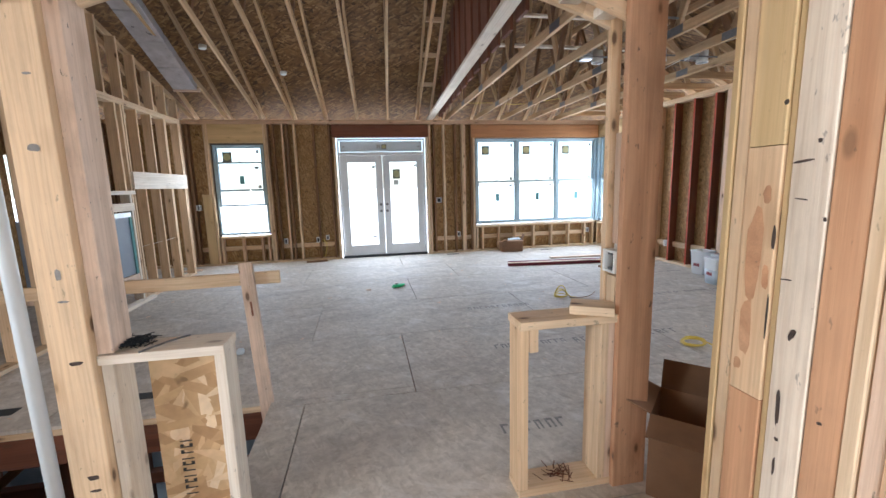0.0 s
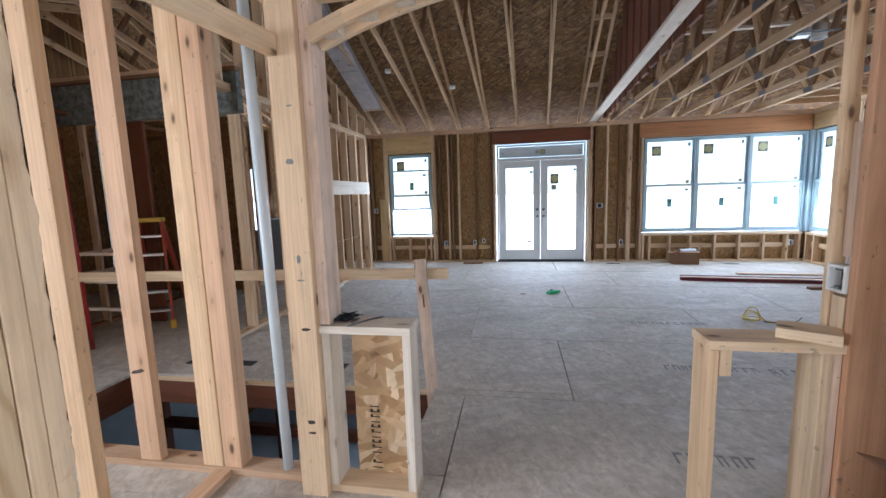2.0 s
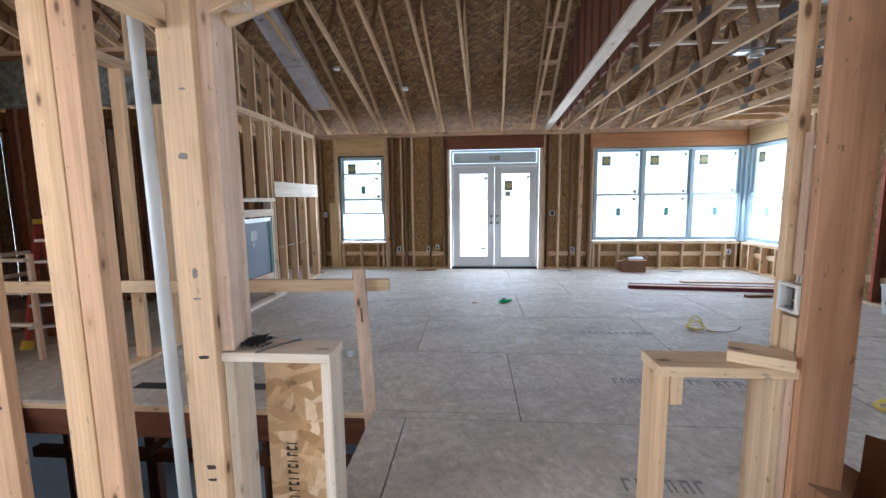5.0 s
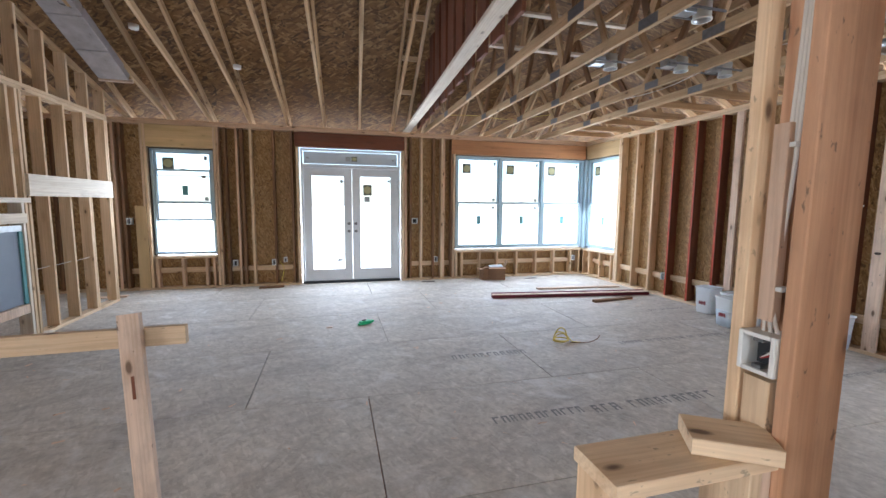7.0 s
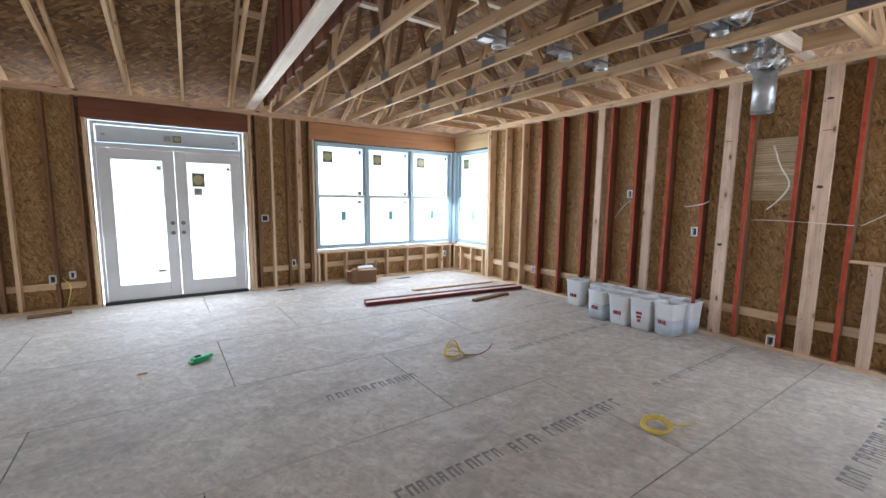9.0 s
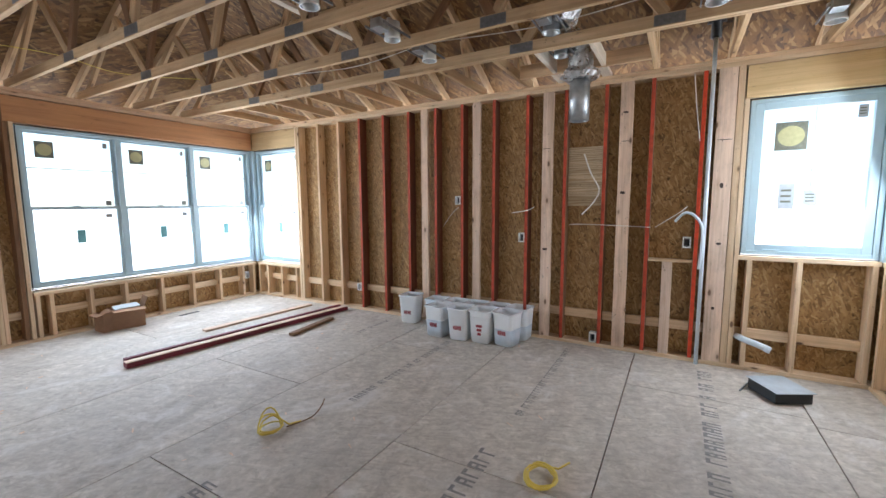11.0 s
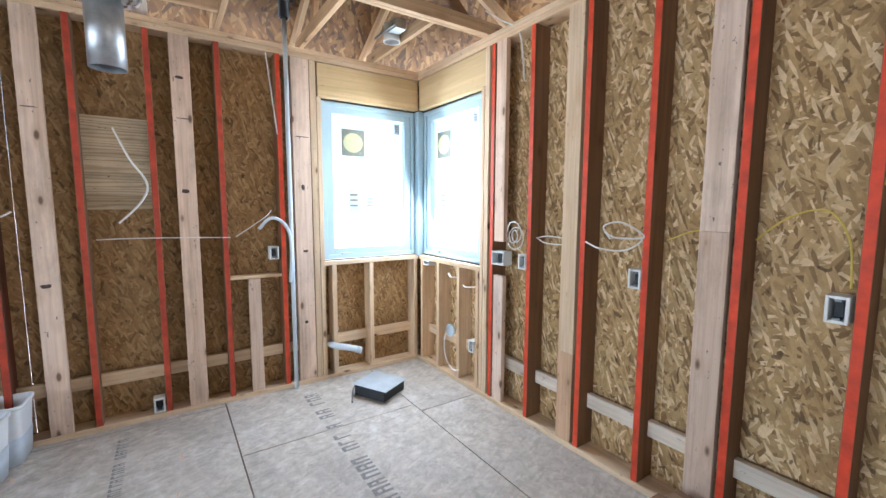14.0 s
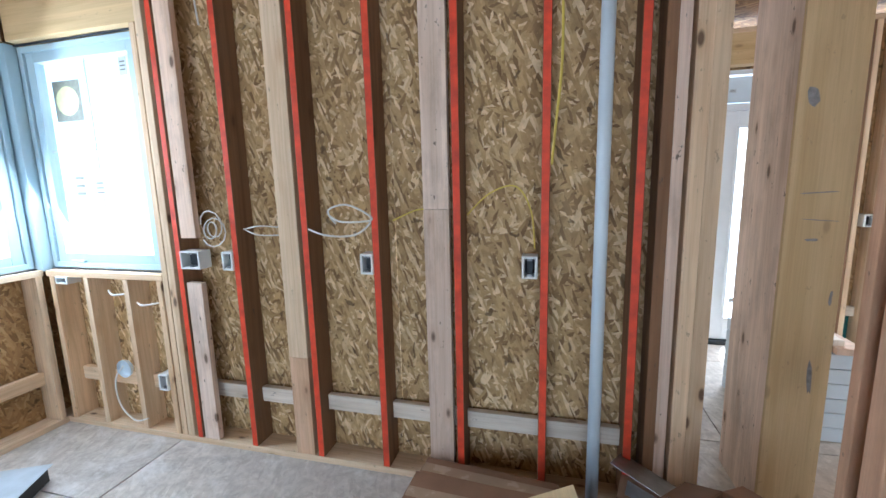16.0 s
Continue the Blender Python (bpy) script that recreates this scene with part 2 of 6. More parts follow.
DOOR_WHITE = plain("white_primed_door", (0.72, 0.76, 0.79), 0.45, 0, 0.04, 4)
GASKET = plain("black_gasket", (0.02, 0.025, 0.03), 0.6)
LVL = lumber("laminated_header", (0.67, 0.51, 0.28), (0.58, 0.42, 0.21), 0.3, 0.12, 0.05)
LVL_RED = lumber("red_laminated_header", (0.50, 0.27, 0.13), (0.38, 0.18, 0.085), 0.2, 0.15, 0.08)
ORANGE_WOOD = lumber("orange_lumber", (0.67, 0.40, 0.235), (0.56, 0.31, 0.17), 0.5, 0.2, 0.08)
POST_RED = lumber("red_brown_post", (0.60, 0.365, 0.225), (0.47, 0.265, 0.15), 0.9, 0.3, 0.15)
STAIN = plain("dark_stamp_ink", (0.07, 0.05, 0.04), 0.8, 0, 0.4, 50)
CATHEDRAL = lumber("wide_grained_lumber", (0.78, 0.62, 0.41), (0.70, 0.53, 0.33), 0.9, 0.1, 0.75, 0.78, (0.25, 8.0, 5.0, 0.10))
# Lighter than the rest of the boot: light on its top, by colour.
DUCT_TOP_LIT = plain("lit_duct_top", (0.46, 0.52, 0.56), 0.5, 0.2, 0.12, 8)
PLY = lumber("weathered_plywood", (0.66, 0.57, 0.41), (0.42, 0.33, 0.20), 0.1, 0.6, 0.9)
PVC = plain("white_pvc", (0.62, 0.70, 0.75), 0.35, 0, 0.05, 5)
ABS = plain("black_abs", (0.015, 0.015, 0.017), 0.4)
BOX_BLUE = plain("white_box_plastic", (0.78, 0.80, 0.78), 0.4, 0, 0.04)
# Near-black: shade within the white boxes and on the duct boot's sides.
BOX_SHADE = plain("shaded_box", (0.03, 0.035, 0.04), 0.6)
GALV = plain("galvanised_steel", (0.44, 0.47, 0.49), 0.42, 0.9, 0.18, 20)
FOIL = plain("crumpled_foil", (0.62, 0.63, 0.64), 0.28, 1.0, 0.1, 25, 1.0)
STEEL = plain("dark_nail_plate", (0.24, 0.25, 0.26), 0.45, 0.8, 0.2, 40)
CARD = plain("brown_cardboard", (0.27, 0.155, 0.088), 0.8, 0, 0.14, 7)
CARD_DARK = plain("brown_cardboard_inside", (0.17, 0.095, 0.052), 0.85, 0, 0.14, 7)
TAPE = plain("packing_tape", (0.45, 0.33, 0.22), 0.25, 0, 0.1)
PAIL = plain("translucent_pail_plastic", (0.88, 0.92, 0.95), 0.35, 0, 0.05, 5)
PAIL.node_tree.nodes["Principled BSDF"].inputs["Transmission Weight"].default_value = 0.12
PAIL_GREY = plain("filled_pail_plastic", (0.58, 0.66, 0.74), 0.35, 0, 0.12, 5)
LABEL_RED = plain("red_label_ink", (0.30, 0.05, 0.07), 0.5, 0, 0.2, 60)
YELLOW = plain("yellow_cable", (0.72, 0.56, 0.10), 0.45, 0, 0.1)
WHITE_WIRE = plain("white_cable", (0.75, 0.73, 0.68), 0.45, 0, 0.06)
GREEN = plain("green_plastic", (0.03, 0.52, 0.20), 0.4, 0, 0.1)
# White paper greyed: backlit shade against the bright glass is put into the colour.
PAPER_SHADED = plain("shaded_sticker_paper", (0.48, 0.53, 0.56), 0.6, 0, 0.1, 30)
STICK_DARK = plain("dark_sticker", (0.16, 0.17, 0.13), 0.5, 0, 0.25, 60)
STICK_YELLOW = plain("yellow_sticker", (0.46, 0.45, 0.24), 0.5, 0, 0.1, 30)
STICK_TEAL = plain("teal_sticker", (0.14, 0.36, 0.38), 0.5, 0, 0.25, 60)
DUCT_WRAP = plain("silver_duct_wrap", (0.50, 0.50, 0.54), 0.3, 0.6, 0.2, 8, 0.5)
CONCRETE = plain("concrete", (0.44, 0.47, 0.49), 0.85, 0, 0.15, 3)
FOAM = plain("blue_grey_steel_box", (0.22, 0.26, 0.32), 0.6, 0, 0.12, 2)
INSUL = plain("grey_blue_insulation", (0.17, 0.19, 0.185), 0.9, 0, 0.6, 14, 0.9)
LADDER_RED = plain("red_fibreglass", (0.42, 0.06, 0.035), 0.45)
ALU = plain("aluminium", (0.72, 0.73, 0.75), 0.35, 0.9)
LADDER_YELLOW = plain("yellow_plastic", (0.65, 0.45, 0.05), 0.5)
CRIMSON = plain("crimson_board_edge", (0.15, 0.012, 0.025), 0.5, 0, 0.25, 9)
PEX = plain("red_pipe", (0.36, 0.03, 0.03), 0.4)
TEAL = plain("teal_plastic", (0.02, 0.17, 0.16), 0.5)
DRYWALL = plain("plain_plasterboard", (0.60, 0.58, 0.54), 0.85, 0, 0.06, 3)
EARTH = plain("bare_sandy_ground", (0.60, 0.59, 0.56), 0.95, 0, 0.2, 0.6, 0.3)

glass_m, gn, gb = mat("window_glass", 0.05)
gn.nodes.remove(gb)
tr = node(gn, "ShaderNodeBsdfTransparent", Color=(0.95, 0.97, 0.98, 1))
gl = node(gn, "ShaderNodeBsdfGlossy", Roughness=0.02)
ms = gn.nodes.new("ShaderNodeMixShader")
ms.inputs[0].default_value = 0.05
gn.links.new(tr.outputs[0], ms.inputs[1])
gn.links.new(gl.outputs[0], ms.inputs[2])
gn.links.new(ms.outputs[0], gn.nodes["Material Output"].inputs["Surface"])
GLASS = glass_m

# ---- building helpers ----
WORLD = {}
MESHES = {}


def thing(name, m=None, label="", category="", group="", kind=""):
    """An Empty at the base of a thing, to carry its parts."""
    ob = new(name)
    ob.empty_display_size = 0.1
    ob.matrix_basis = m if m else Matrix()
    WORLD[ob.name] = ob.matrix_basis.copy()
    return tagged(ob, label, category, group, kind)


def hang(name, mesh, parent, m, label=""):
    """A mesh object under a parent, at the world pose m."""
    ob = new(name, mesh)
    WORLD[ob.name] = m.copy()
    if parent:
        ob.parent = parent
        ob.matrix_basis = WORLD[parent.name].inverted() @ m
    else:
        ob.matrix_basis = m
    return tagged(ob, label)


def part(name, bm, material, parent, label="", m=None, smooth=False):
    me = bpy.data.meshes.new(name)
    if smooth:
        for f in bm.faces:
            f.smooth = True
    bm.to_mesh(me)
    bm.free()
    me.materials.append(material)
    return hang(name, me, parent, m if m else Matrix(), label)


def board_mesh(length, w, d, material, edge=None, side=0, ease=0.0025):
    """A length of lumber along z with eased corners; one side may carry a second material."""
    key = ("board", round(length, 3), round(w, 3), round(d, 3), material.name, edge.name if edge else "", side)
    if key in MESHES:
        return MESHES[key]
    x, y, e = w / 2, d / 2, min(ease, w / 5, d / 5)
    ring = [(-x + e, -y), (x - e, -y), (x, -y + e), (x, y - e), (x - e, y), (-x + e, y), (-x, y - e), (-x, -y + e)]
    verts = [(a, b, 0) for a, b in ring] + [(a, b, length) for a, b in ring]
    faces = [(i, (i + 1) % 8, 8 + (i + 1) % 8, 8 + i) for i in range(8)] + [tuple(range(7, -1, -1)), tuple(range(8, 16))]
    me = bpy.data.meshes.new("board")
    me.from_pydata(verts, [], faces)
    me.materials.append(material)
    if edge:
        me.materials.append(edge)
        me.polygons[{"-x": 6, "+x": 2, "-y": 0, "+y": 4}[side]].material_index = 1
    MESHES[key] = me
    return me


def post(name, parent, x, y, z0, z1, w, d, material=PINE, edge=None, side=0, label=""):
    """An upright: w along x, d along y."""
    return hang(name, board_mesh(z1 - z0, w, d, material, edge, side), parent, pose(x, y, z0), label)


def beam(name, parent, p0, p1, w, d, material=PINE, label="", up=(0, 0, 1)):
    """A board from p0 to p1 along its centre line: w across, d upwards."""
    a, b = Vector(p0), Vector(p1)
    z = (b - a).normalized()
    u = Vector(up)
    if abs(z.dot(u)) > 0.98:
        u = Vector((0, 1, 0))
    x = u.cross(z).normalized()
    y = z.cross(x)
    m = Matrix((x, y, z)).transposed().to_4x4()
    m.translation = a
    return hang(name, board_mesh((b - a).length, w, d, material), parent, m, label)


def box_mesh(x, y, z, material, bevel=0.0):
    key = ("box", round(x, 3), round(y, 3), round(z, 3), material.name, bevel)
    if key not in MESHES:
        bm = bmesh.new()
        bmesh.ops.create_cube(bm, size=1, matrix=Matrix.Diagonal((x, y, z, 1)))
        if bevel:
            bmesh.ops.bevel(bm, geom=list(bm.edges), offset=bevel, segments=2, affect="EDGES", profile=0.5)
        me = bpy.data.meshes.new("box")
        bm.to_mesh(me)
        bm.free()
        me.materials.append(material)
        MESHES[key] = me
    return MESHES[key]


def slab(name, parent, lo, hi, material, bevel=0.0, label=""):
    """An upright box from corner lo to corner hi."""
    c = [(a + b) / 2 for a, b in zip(lo, hi)]
    s = [abs(b - a) for a, b in zip(lo, hi)]
    return hang(name, box_mesh(*s, material, bevel), parent, pose(*c), label)


def panel(name, parent, m, w, h, t, material, label=""):
    """A sheet w x h in its local xy plane, thickness t along z."""
    return hang(name, box_mesh(w, h, t, material), parent, m, label)


def tube_mesh(points, radius, sides=10, closed=False):
    """Sweeps a round section along a smooth line of points."""
    bm = bmesh.new()
    pts = [Vector(p) for p in points]
    rings = []
    ref = Vector((0.13, 0.21, 0.97))
    for i, p in enumerate(pts):
        t = (pts[(i + 1) % len(pts)] - pts[i - 1]) if closed else (pts[min(i + 1, len(pts) - 1)] - pts[max(i - 1, 0)])
        t.normalize()
        a = ref - t * ref.dot(t)
        if a.length < 0.05:
            a = Vector((1, 0, 0)) - t * t.x
        a.normalize()
        ref = a
        b = t.cross(a)
        rings.append([bm.verts.new(p + radius * (math.cos(k * math.tau / sides) * a + math.sin(k * math.tau / sides) * b)) for k in range(sides)])
    n = len(rings)
    for i in range(n if closed else n - 1):
        r, s = rings[i], rings[(i + 1) % n]
        for k in range(sides):
            bm.faces.new((r[k], r[(k + 1) % sides], s[(k + 1) % sides], s[k]))
    if not closed:
        bm.faces.new(rings[0][::-1])
        bm.faces.new(rings[-1])
    for f in bm.faces:
        f.smooth = len(f.verts) == 4
    return bm


def spline(points, steps=8):
    """Catmull-Rom through the points."""
    p = [Vector(points[0])] + [Vector(q) for q in points] + [Vector(points[-1])]
    out = []
    for i in range(1, len(p) - 2):
        for s in range(steps):
            t = s / steps
            out.append(0.5 * (2 * p[i] + (p[i + 1] - p[i - 1]) * t + (2 * p[i - 1] - 5 * p[i] + 4 * p[i + 1] - p[i + 2]) * t * t + (3 * p[i] - p[i - 1] - 3 * p[i + 1] + p[i + 2]) * t ** 3))
    return out + [p[-2]]


def cable(name, points, radius, material, parent=None, label="", category=""):
    ob = part(name, tube_mesh(spline(points), radius, 7), material, parent, label)
    return tagged(ob, label, category) if not parent else ob


def lathe(profile, sides=24):
    """Turns (radius, height) pairs round z."""
    bm = bmesh.new()
    rings = [[bm.verts.new((r * math.cos(k * math.tau / sides), r * math.sin(k * math.tau / sides), z)) for k in range(sides)] for r, z in profile]
    for r, s in zip(rings, rings[1:]):
        for k in range(sides):
            bm.faces.new((r[k], r[(k + 1) % sides], s[(k + 1) % sides], s[k])).smooth = True
    return bm

# ---- structure ----
XE, YN, YS = 5.09, 7.70, 0.0
HEAD, TOP = 2.72, 2.80


def deck_z(x, y):
    """Underside of the roof boards."""
    return 3.08 + 0.55 * max(-0.6, min(YN - y, y - YS if x > 0.6 else 9, XE - x))


def facing(origin, inward):
    """A frame on a wall: x along it, y up, z into the room."""
    z, y = Vector(inward), Vector((0, 0, 1))
    x = y.cross(z)
    m = Matrix((x, y, z)).transposed().to_4x4()
    m.translation = Vector(origin)
    return m


bm = bmesh.new()
inner = [bm.verts.new(p) for p in ((-7.0, -2.4, -0.42), (4.9, -2.4, -0.42), (4.9, 7.6, -0.42), (-7.0, 7.6, -0.42))]
outer = [bm.verts.new(p) for p in ((-400, -400, -0.42), (400, -400, -0.42), (400, 400, -0.42), (-400, 400, -0.42))]
for k in range(4):
    bm.faces.new((outer[k], outer[(k + 1) % 4], inner[(k + 1) % 4], inner[k]))
ground = tagged(part("ground", bm, EARTH, None), "bare sandy ground round the unfinished house", "ground", kind="structure")

# floor of strand-board sheets, staggered, with the stair opening left out
floor = thing("floor", pose(0, 0, -0.3), "grey weathered strand-board subfloor with open seams", "floor", kind="structure")
HOLE = (-3.55, 0.86, -0.86, 1.84)


def minus(r, h):
    x0, y0, x1, y1 = r
    a0, b0, a1, b1 = h
    if x1 <= a0 or x0 >= a1 or y1 <= b0 or y0 >= b1:
        return [r]
    out = []
    if y0 < b0:
        out.append((x0, y0, x1, b0))
    if y1 > b1:
        out.append((x0, b1, x1, y1))
    lo, hi = max(y0, b0), min(y1, b1)
    if x0 < a0:
        out.append((x0, lo, a0, hi))
    if x1 > a1:
        out.append((a1, lo, x1, hi))
    return out


rows = [0.53 + 1.22 * k for k in range(-5, 7)]
offsets = [1.2, 0.3, 2.1, 0.9, 1.7, 4.26, 2.59, 1.72, 2.9, 1.3, 0.5]
for k, (y0, y1) in enumerate(zip(rows, rows[1:])):
    x = offsets[k] - 2.44 * 5
    while x < 5.2:
        a, b = max(x, -7.3), min(x + 2.44, 5.23)
        lo, hi = max(y0, -2.44), min(y1, 7.84)
        if b > a + 0.02 and hi > lo:
            for r in minus((a, lo, b, hi), HOLE):
                w, h = r[2] - r[0] - 0.008, r[3] - r[1] - 0.008
                if w > 0.03 and h > 0.03:
                    panel("floor_panel", floor, pose((r[0] + r[2]) / 2, (r[1] + r[3]) / 2, -0.011), w, h, 0.022, OSB_FLOOR)
        x += 2.44
for r in minus((-7.3, -2.44, 5.23, 7.84), HOLE):
    slab("seam_backing", floor, (r[0], r[1], -0.0265), (r[2], r[3], -0.0235), RUST_OR_SHADED)
joist_y = [(-2.44, 0.80), (1.88, 7.8)]
for y0, y1 in joist_y:
    for i in range(32):
        x = -7.2 + 0.4 * i
        beam("joist", floor, (x, y0, -0.145), (x, y1, -0.145), 0.045, 0.235, RUST_OR_SHADED)
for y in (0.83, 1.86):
    beam("rim_board", floor, (-3.6, y, -0.165), (-0.8, y, -0.165), 0.04, 0.20, RUST_OR_SHADED)
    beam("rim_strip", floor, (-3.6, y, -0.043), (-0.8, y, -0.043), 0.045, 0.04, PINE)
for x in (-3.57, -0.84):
    beam("rim_board", floor, (x, 0.86, -0.145), (x, 1.84, -0.145), 0.04, 0.24, RUST_OR_SHADED)


def print_row(x0, x1, y, h, seed, flip=False):
    """Faded maker's print on the sheets, as plain letter-sized bars."""
    rnd = random.Random(seed)
    bm = bmesh.new()
    step = h * 0.72
    x = x0
    while x < x1:
        if rnd.random() < 0.9:
            w = h * rnd.choice((0.42, 0.5, 0.55))
            for (a, b, c, d) in ((0, 0, 0.3, 1), (0.3, 0.78, 1, 1), (0.7, 0.0, 1, 0.78), (0.3, 0.4, 0.7, 0.55))[: rnd.choice((2, 3, 4))]:
                q = [bm.verts.new((x + u * w, y + v * h, 0.0015)) for u, v in ((a, b), (c, b), (c, d), (a, d))]
                bm.faces.new(q)
        x += step
    part("floor_print", bm, INK, floor)


def wall(name, label):
    return thing(name, None, label, "wall", kind="structure")


def sheath(parent, origin, inward, rects, material=OSB_WALL):
    """Sheathing sheets; rects are spans along the wall from the origin, and heights."""
    f = facing(origin, inward)
    for a0, a1, z0, z1 in rects:
        n = max(1, math.ceil((a1 - a0) / 2.44))
        for i in range(n):
            b0, b1 = a0 + (a1 - a0) * i / n, a0 + (a1 - a0) * (i + 1) / n
            panel("sheathing_panel", parent, f @ pose((b0 + b1) / 2, (z0 + z1) / 2, -0.006), b1 - b0 - 0.003, z1 - z0, 0.012, material)


# north wall
wn_ = wall("wall_north", "open timber stud wall with strand-board sheathing outside")
yc = YN + 0.07
for z in (HEAD + 0.02, HEAD + 0.06):
    beam("plate", wn_, (-4.75, yc, z), (5.23, yc, z), 0.14, 0.038, FIR)
for a, b in ((-4.75, -0.66), (1.17, 5.23)):
    beam("plate", wn_, (a, yc, 0.019), (b, yc, 0.019), 0.14, 0.038, PINE)
for x, mt in ((-3.46, FIR), (-3.36, DULL_OR_SHADED), (-3.06, PINE), (-3.015, PINE), (-2.0, PINE), (-1.955, FIR), (-1.84, DULL_OR_SHADED), (-1.66, FIR), (-1.58, DULL_OR_SHADED), (-1.44, PINE), (-1.08, DULL_OR_SHADED), (-0.78, DULL_OR_SHADED), (-0.69, PINE), (1.2, PINE), (1.245, FIR), (1.34, DULL_OR_SHADED), (1.55, PINE), (1.79, DULL_OR_SHADED), (1.95, PINE), (1.99, FIR), (2.15, DULL_OR_SHADED), (2.20, PINE)):
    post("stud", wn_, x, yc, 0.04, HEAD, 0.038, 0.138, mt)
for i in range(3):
    post("stud", wn_, -3.87 - 0.4064 * i, yc, 0.04, HEAD, 0.038, 0.138, DULL_OR_SHADED)
for x in (-2.94, -2.56, -2.2, -2.08):
    post("cripple_stud", wn_, x, yc, 0.04, 0.52, 0.038, 0.138, FIR)
for x in (2.26, 2.38, 2.76, 3.13, 3.57, 4.0, 4.42, 4.82, 5.02):
    post("cripple_stud", wn_, x, yc, 0.04, 0.52, 0.038, 0.138, PINE)
beam("sill_plate", wn_, (-2.97, yc, 0.54), (-2.04, yc, 0.54), 0.14, 0.038, PINE)
beam("sill_plate", wn_, (2.23, yc, 0.54), (5.07, yc, 0.54), 0.14, 0.038, PINE)
beam("header", wn_, (-3.05, YN + 0.06, 2.54), (-1.97, YN + 0.06, 2.54), 0.115, 0.35, LVL)
beam("header", wn_, (-0.72, YN + 0.05, 2.585), (1.22, YN + 0.05, 2.585), 0.115, 0.25, RUST_OR_SHADED, "red-brown header over the doors")
beam("header", wn_, (2.14, YN + 0.05, 2.575), (5.075, YN + 0.05, 2.575), 0.115, 0.27, LVL_RED)
slab("scrap_panel", wn_, (-3.2, YN - 0.012, 0.04), (-3.04, YN - 0.002, 1.4), LVL)
xs = [-3.46, -3.36, -3.06, -2.94, -2.56, -2.2, -1.955, -1.84, -1.66, -1.44, -1.08, -0.78]
for a, b in list(zip(xs, xs[1:])) + list(zip((1.34, 1.55, 1.79, 1.95, 2.15), (1.55, 1.79, 1.95, 2.15, 2.26))) + list(zip((2.38, 2.76, 3.13, 3.57, 4.0, 4.42), (2.76, 3.13, 3.57, 4.0, 4.42, 4.82))):
    if b - a > 0.12:
        beam("let_in_block", wn_, (a + 0.02, YN + 0.10, 0.315), (b - 0.02, YN + 0.10, 0.315), 0.038, 0.085, PINE)
sheath(wn_, (0, YN + 0.14, 0), (0, -1, 0), ((-4.75, -2.97, -0.4, 2.8), (-2.97, -2.04, -0.4, 0.56), (-2.97, -2.04, 2.34, 2.8), (-2.04, -0.66, -0.4, 2.8), (-0.66, 1.17, 2.46, 2.8), (1.17, 2.24, -0.4, 2.8), (2.24, 5.08, -0.4, 0.57), (2.24, 5.08, 2.43, 2.8), (5.08, 5.24, 2.43, 2.8), (5.08, 5.24, -0.4, 0.57)))

# east wall: studs with red sealed edges, flat boards let in between
we = wall("wall_east", "timber stud wall, studs with red sealed edges, strand-board behind")
xc = XE + 0.07
for z in (HEAD + 0.02, HEAD + 0.06):
    beam("plate", we, (xc, -0.14, z), (xc, YN, z), 0.14, 0.038, PINE)
beam("plate", we, (xc, -0.14, 0.019), (xc, YN, 0.019), 0.14, 0.038, PINE)
red_y = [5.36, 4.94, 4.53, 4.12, 3.745, 3.33, 2.93, 2.51, 2.11, 1.69, 1.27]
for y, mt in ((6.64, PINE), (6.59, PINE), (6.17, PINE), (5.76, PINE)):
    post("stud", we, xc, y, 0.04, HEAD, 0.138, 0.038, mt)
# Dark stud bodies: shade on the side faces is put into the colour.
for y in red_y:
    post("stud", we, xc, y, 0.04, HEAD, 0.138, 0.038, RUST_OR_SHADED if y > 2.6 else DULL_OR_SHADED, RED_DEEP if y > 1.5 else RED_PAINT, "-x")
for y, w in ((4.285, 0.10), (3.555, 0.10), (2.70, 0.115), (1.92, 0.12)):
    post("flat_board", we, XE + 0.021, y, 0.04, HEAD, 0.038, w, PALE)
post("flat_board", we, XE + 0.021, 1.10, 0.04, HEAD, 0.038, 0.14, PALE)
post("stud", we, xc, 1.0, 0.04, HEAD, 0.138, 0.05, PINE)
post("stud", we, xc, 0.952, 0.04, 2.44, 0.138, 0.038, PINE)
for y in (0.85, 0.50, 0.03):
    post("cripple_stud", we, xc, y, 0.04, 1.02, 0.138, 0.038, PINE)
beam("sill_plate", we, (xc, 0.0, 1.04), (xc, 0.94, 1.04), 0.14, 0.038, PINE)
beam("header", we, (XE + 0.06, 0.0, 2.58), (XE + 0.06, 0.96, 2.58), 0.115, 0.27, LVL)
for y in (6.75, 7.1, 7.45, 7.66):
    post("cripple_stud", we, xc, y, 0.04, 0.52, 0.138, 0.038, PINE)
beam("sill_plate", we, (xc, 6.67, 0.54), (xc, YN - 0.01, 0.54), 0.14, 0.038, PINE)
beam("header", we, (XE + 0.06, 6.62, 2.575), (XE + 0.06, YN - 0.01, 2.575), 0.115, 0.27, LVL)
ys = [7.66, 7.45, 7.1, 6.75, 6.59, 6.17, 5.76] + red_y + [1.0, 0.85, 0.50, 0.03]
for a, b in zip(ys[1:], ys):
    if b - a > 0.12:
        beam("let_in_block", we, (XE + 0.10, a + 0.02, 0.33), (XE + 0.10, b - 0.02, 0.33), 0.038, 0.09, PINE)
beam("ledger_block", we, (XE + 0.06, 1.29, 0.975), (XE + 0.06, 1.67, 0.975), 0.09, 0.025, PINE)
post("support_block", we, XE + 0.03, 1.50, 0.04, 0.96, 0.038, 0.089, PALE)
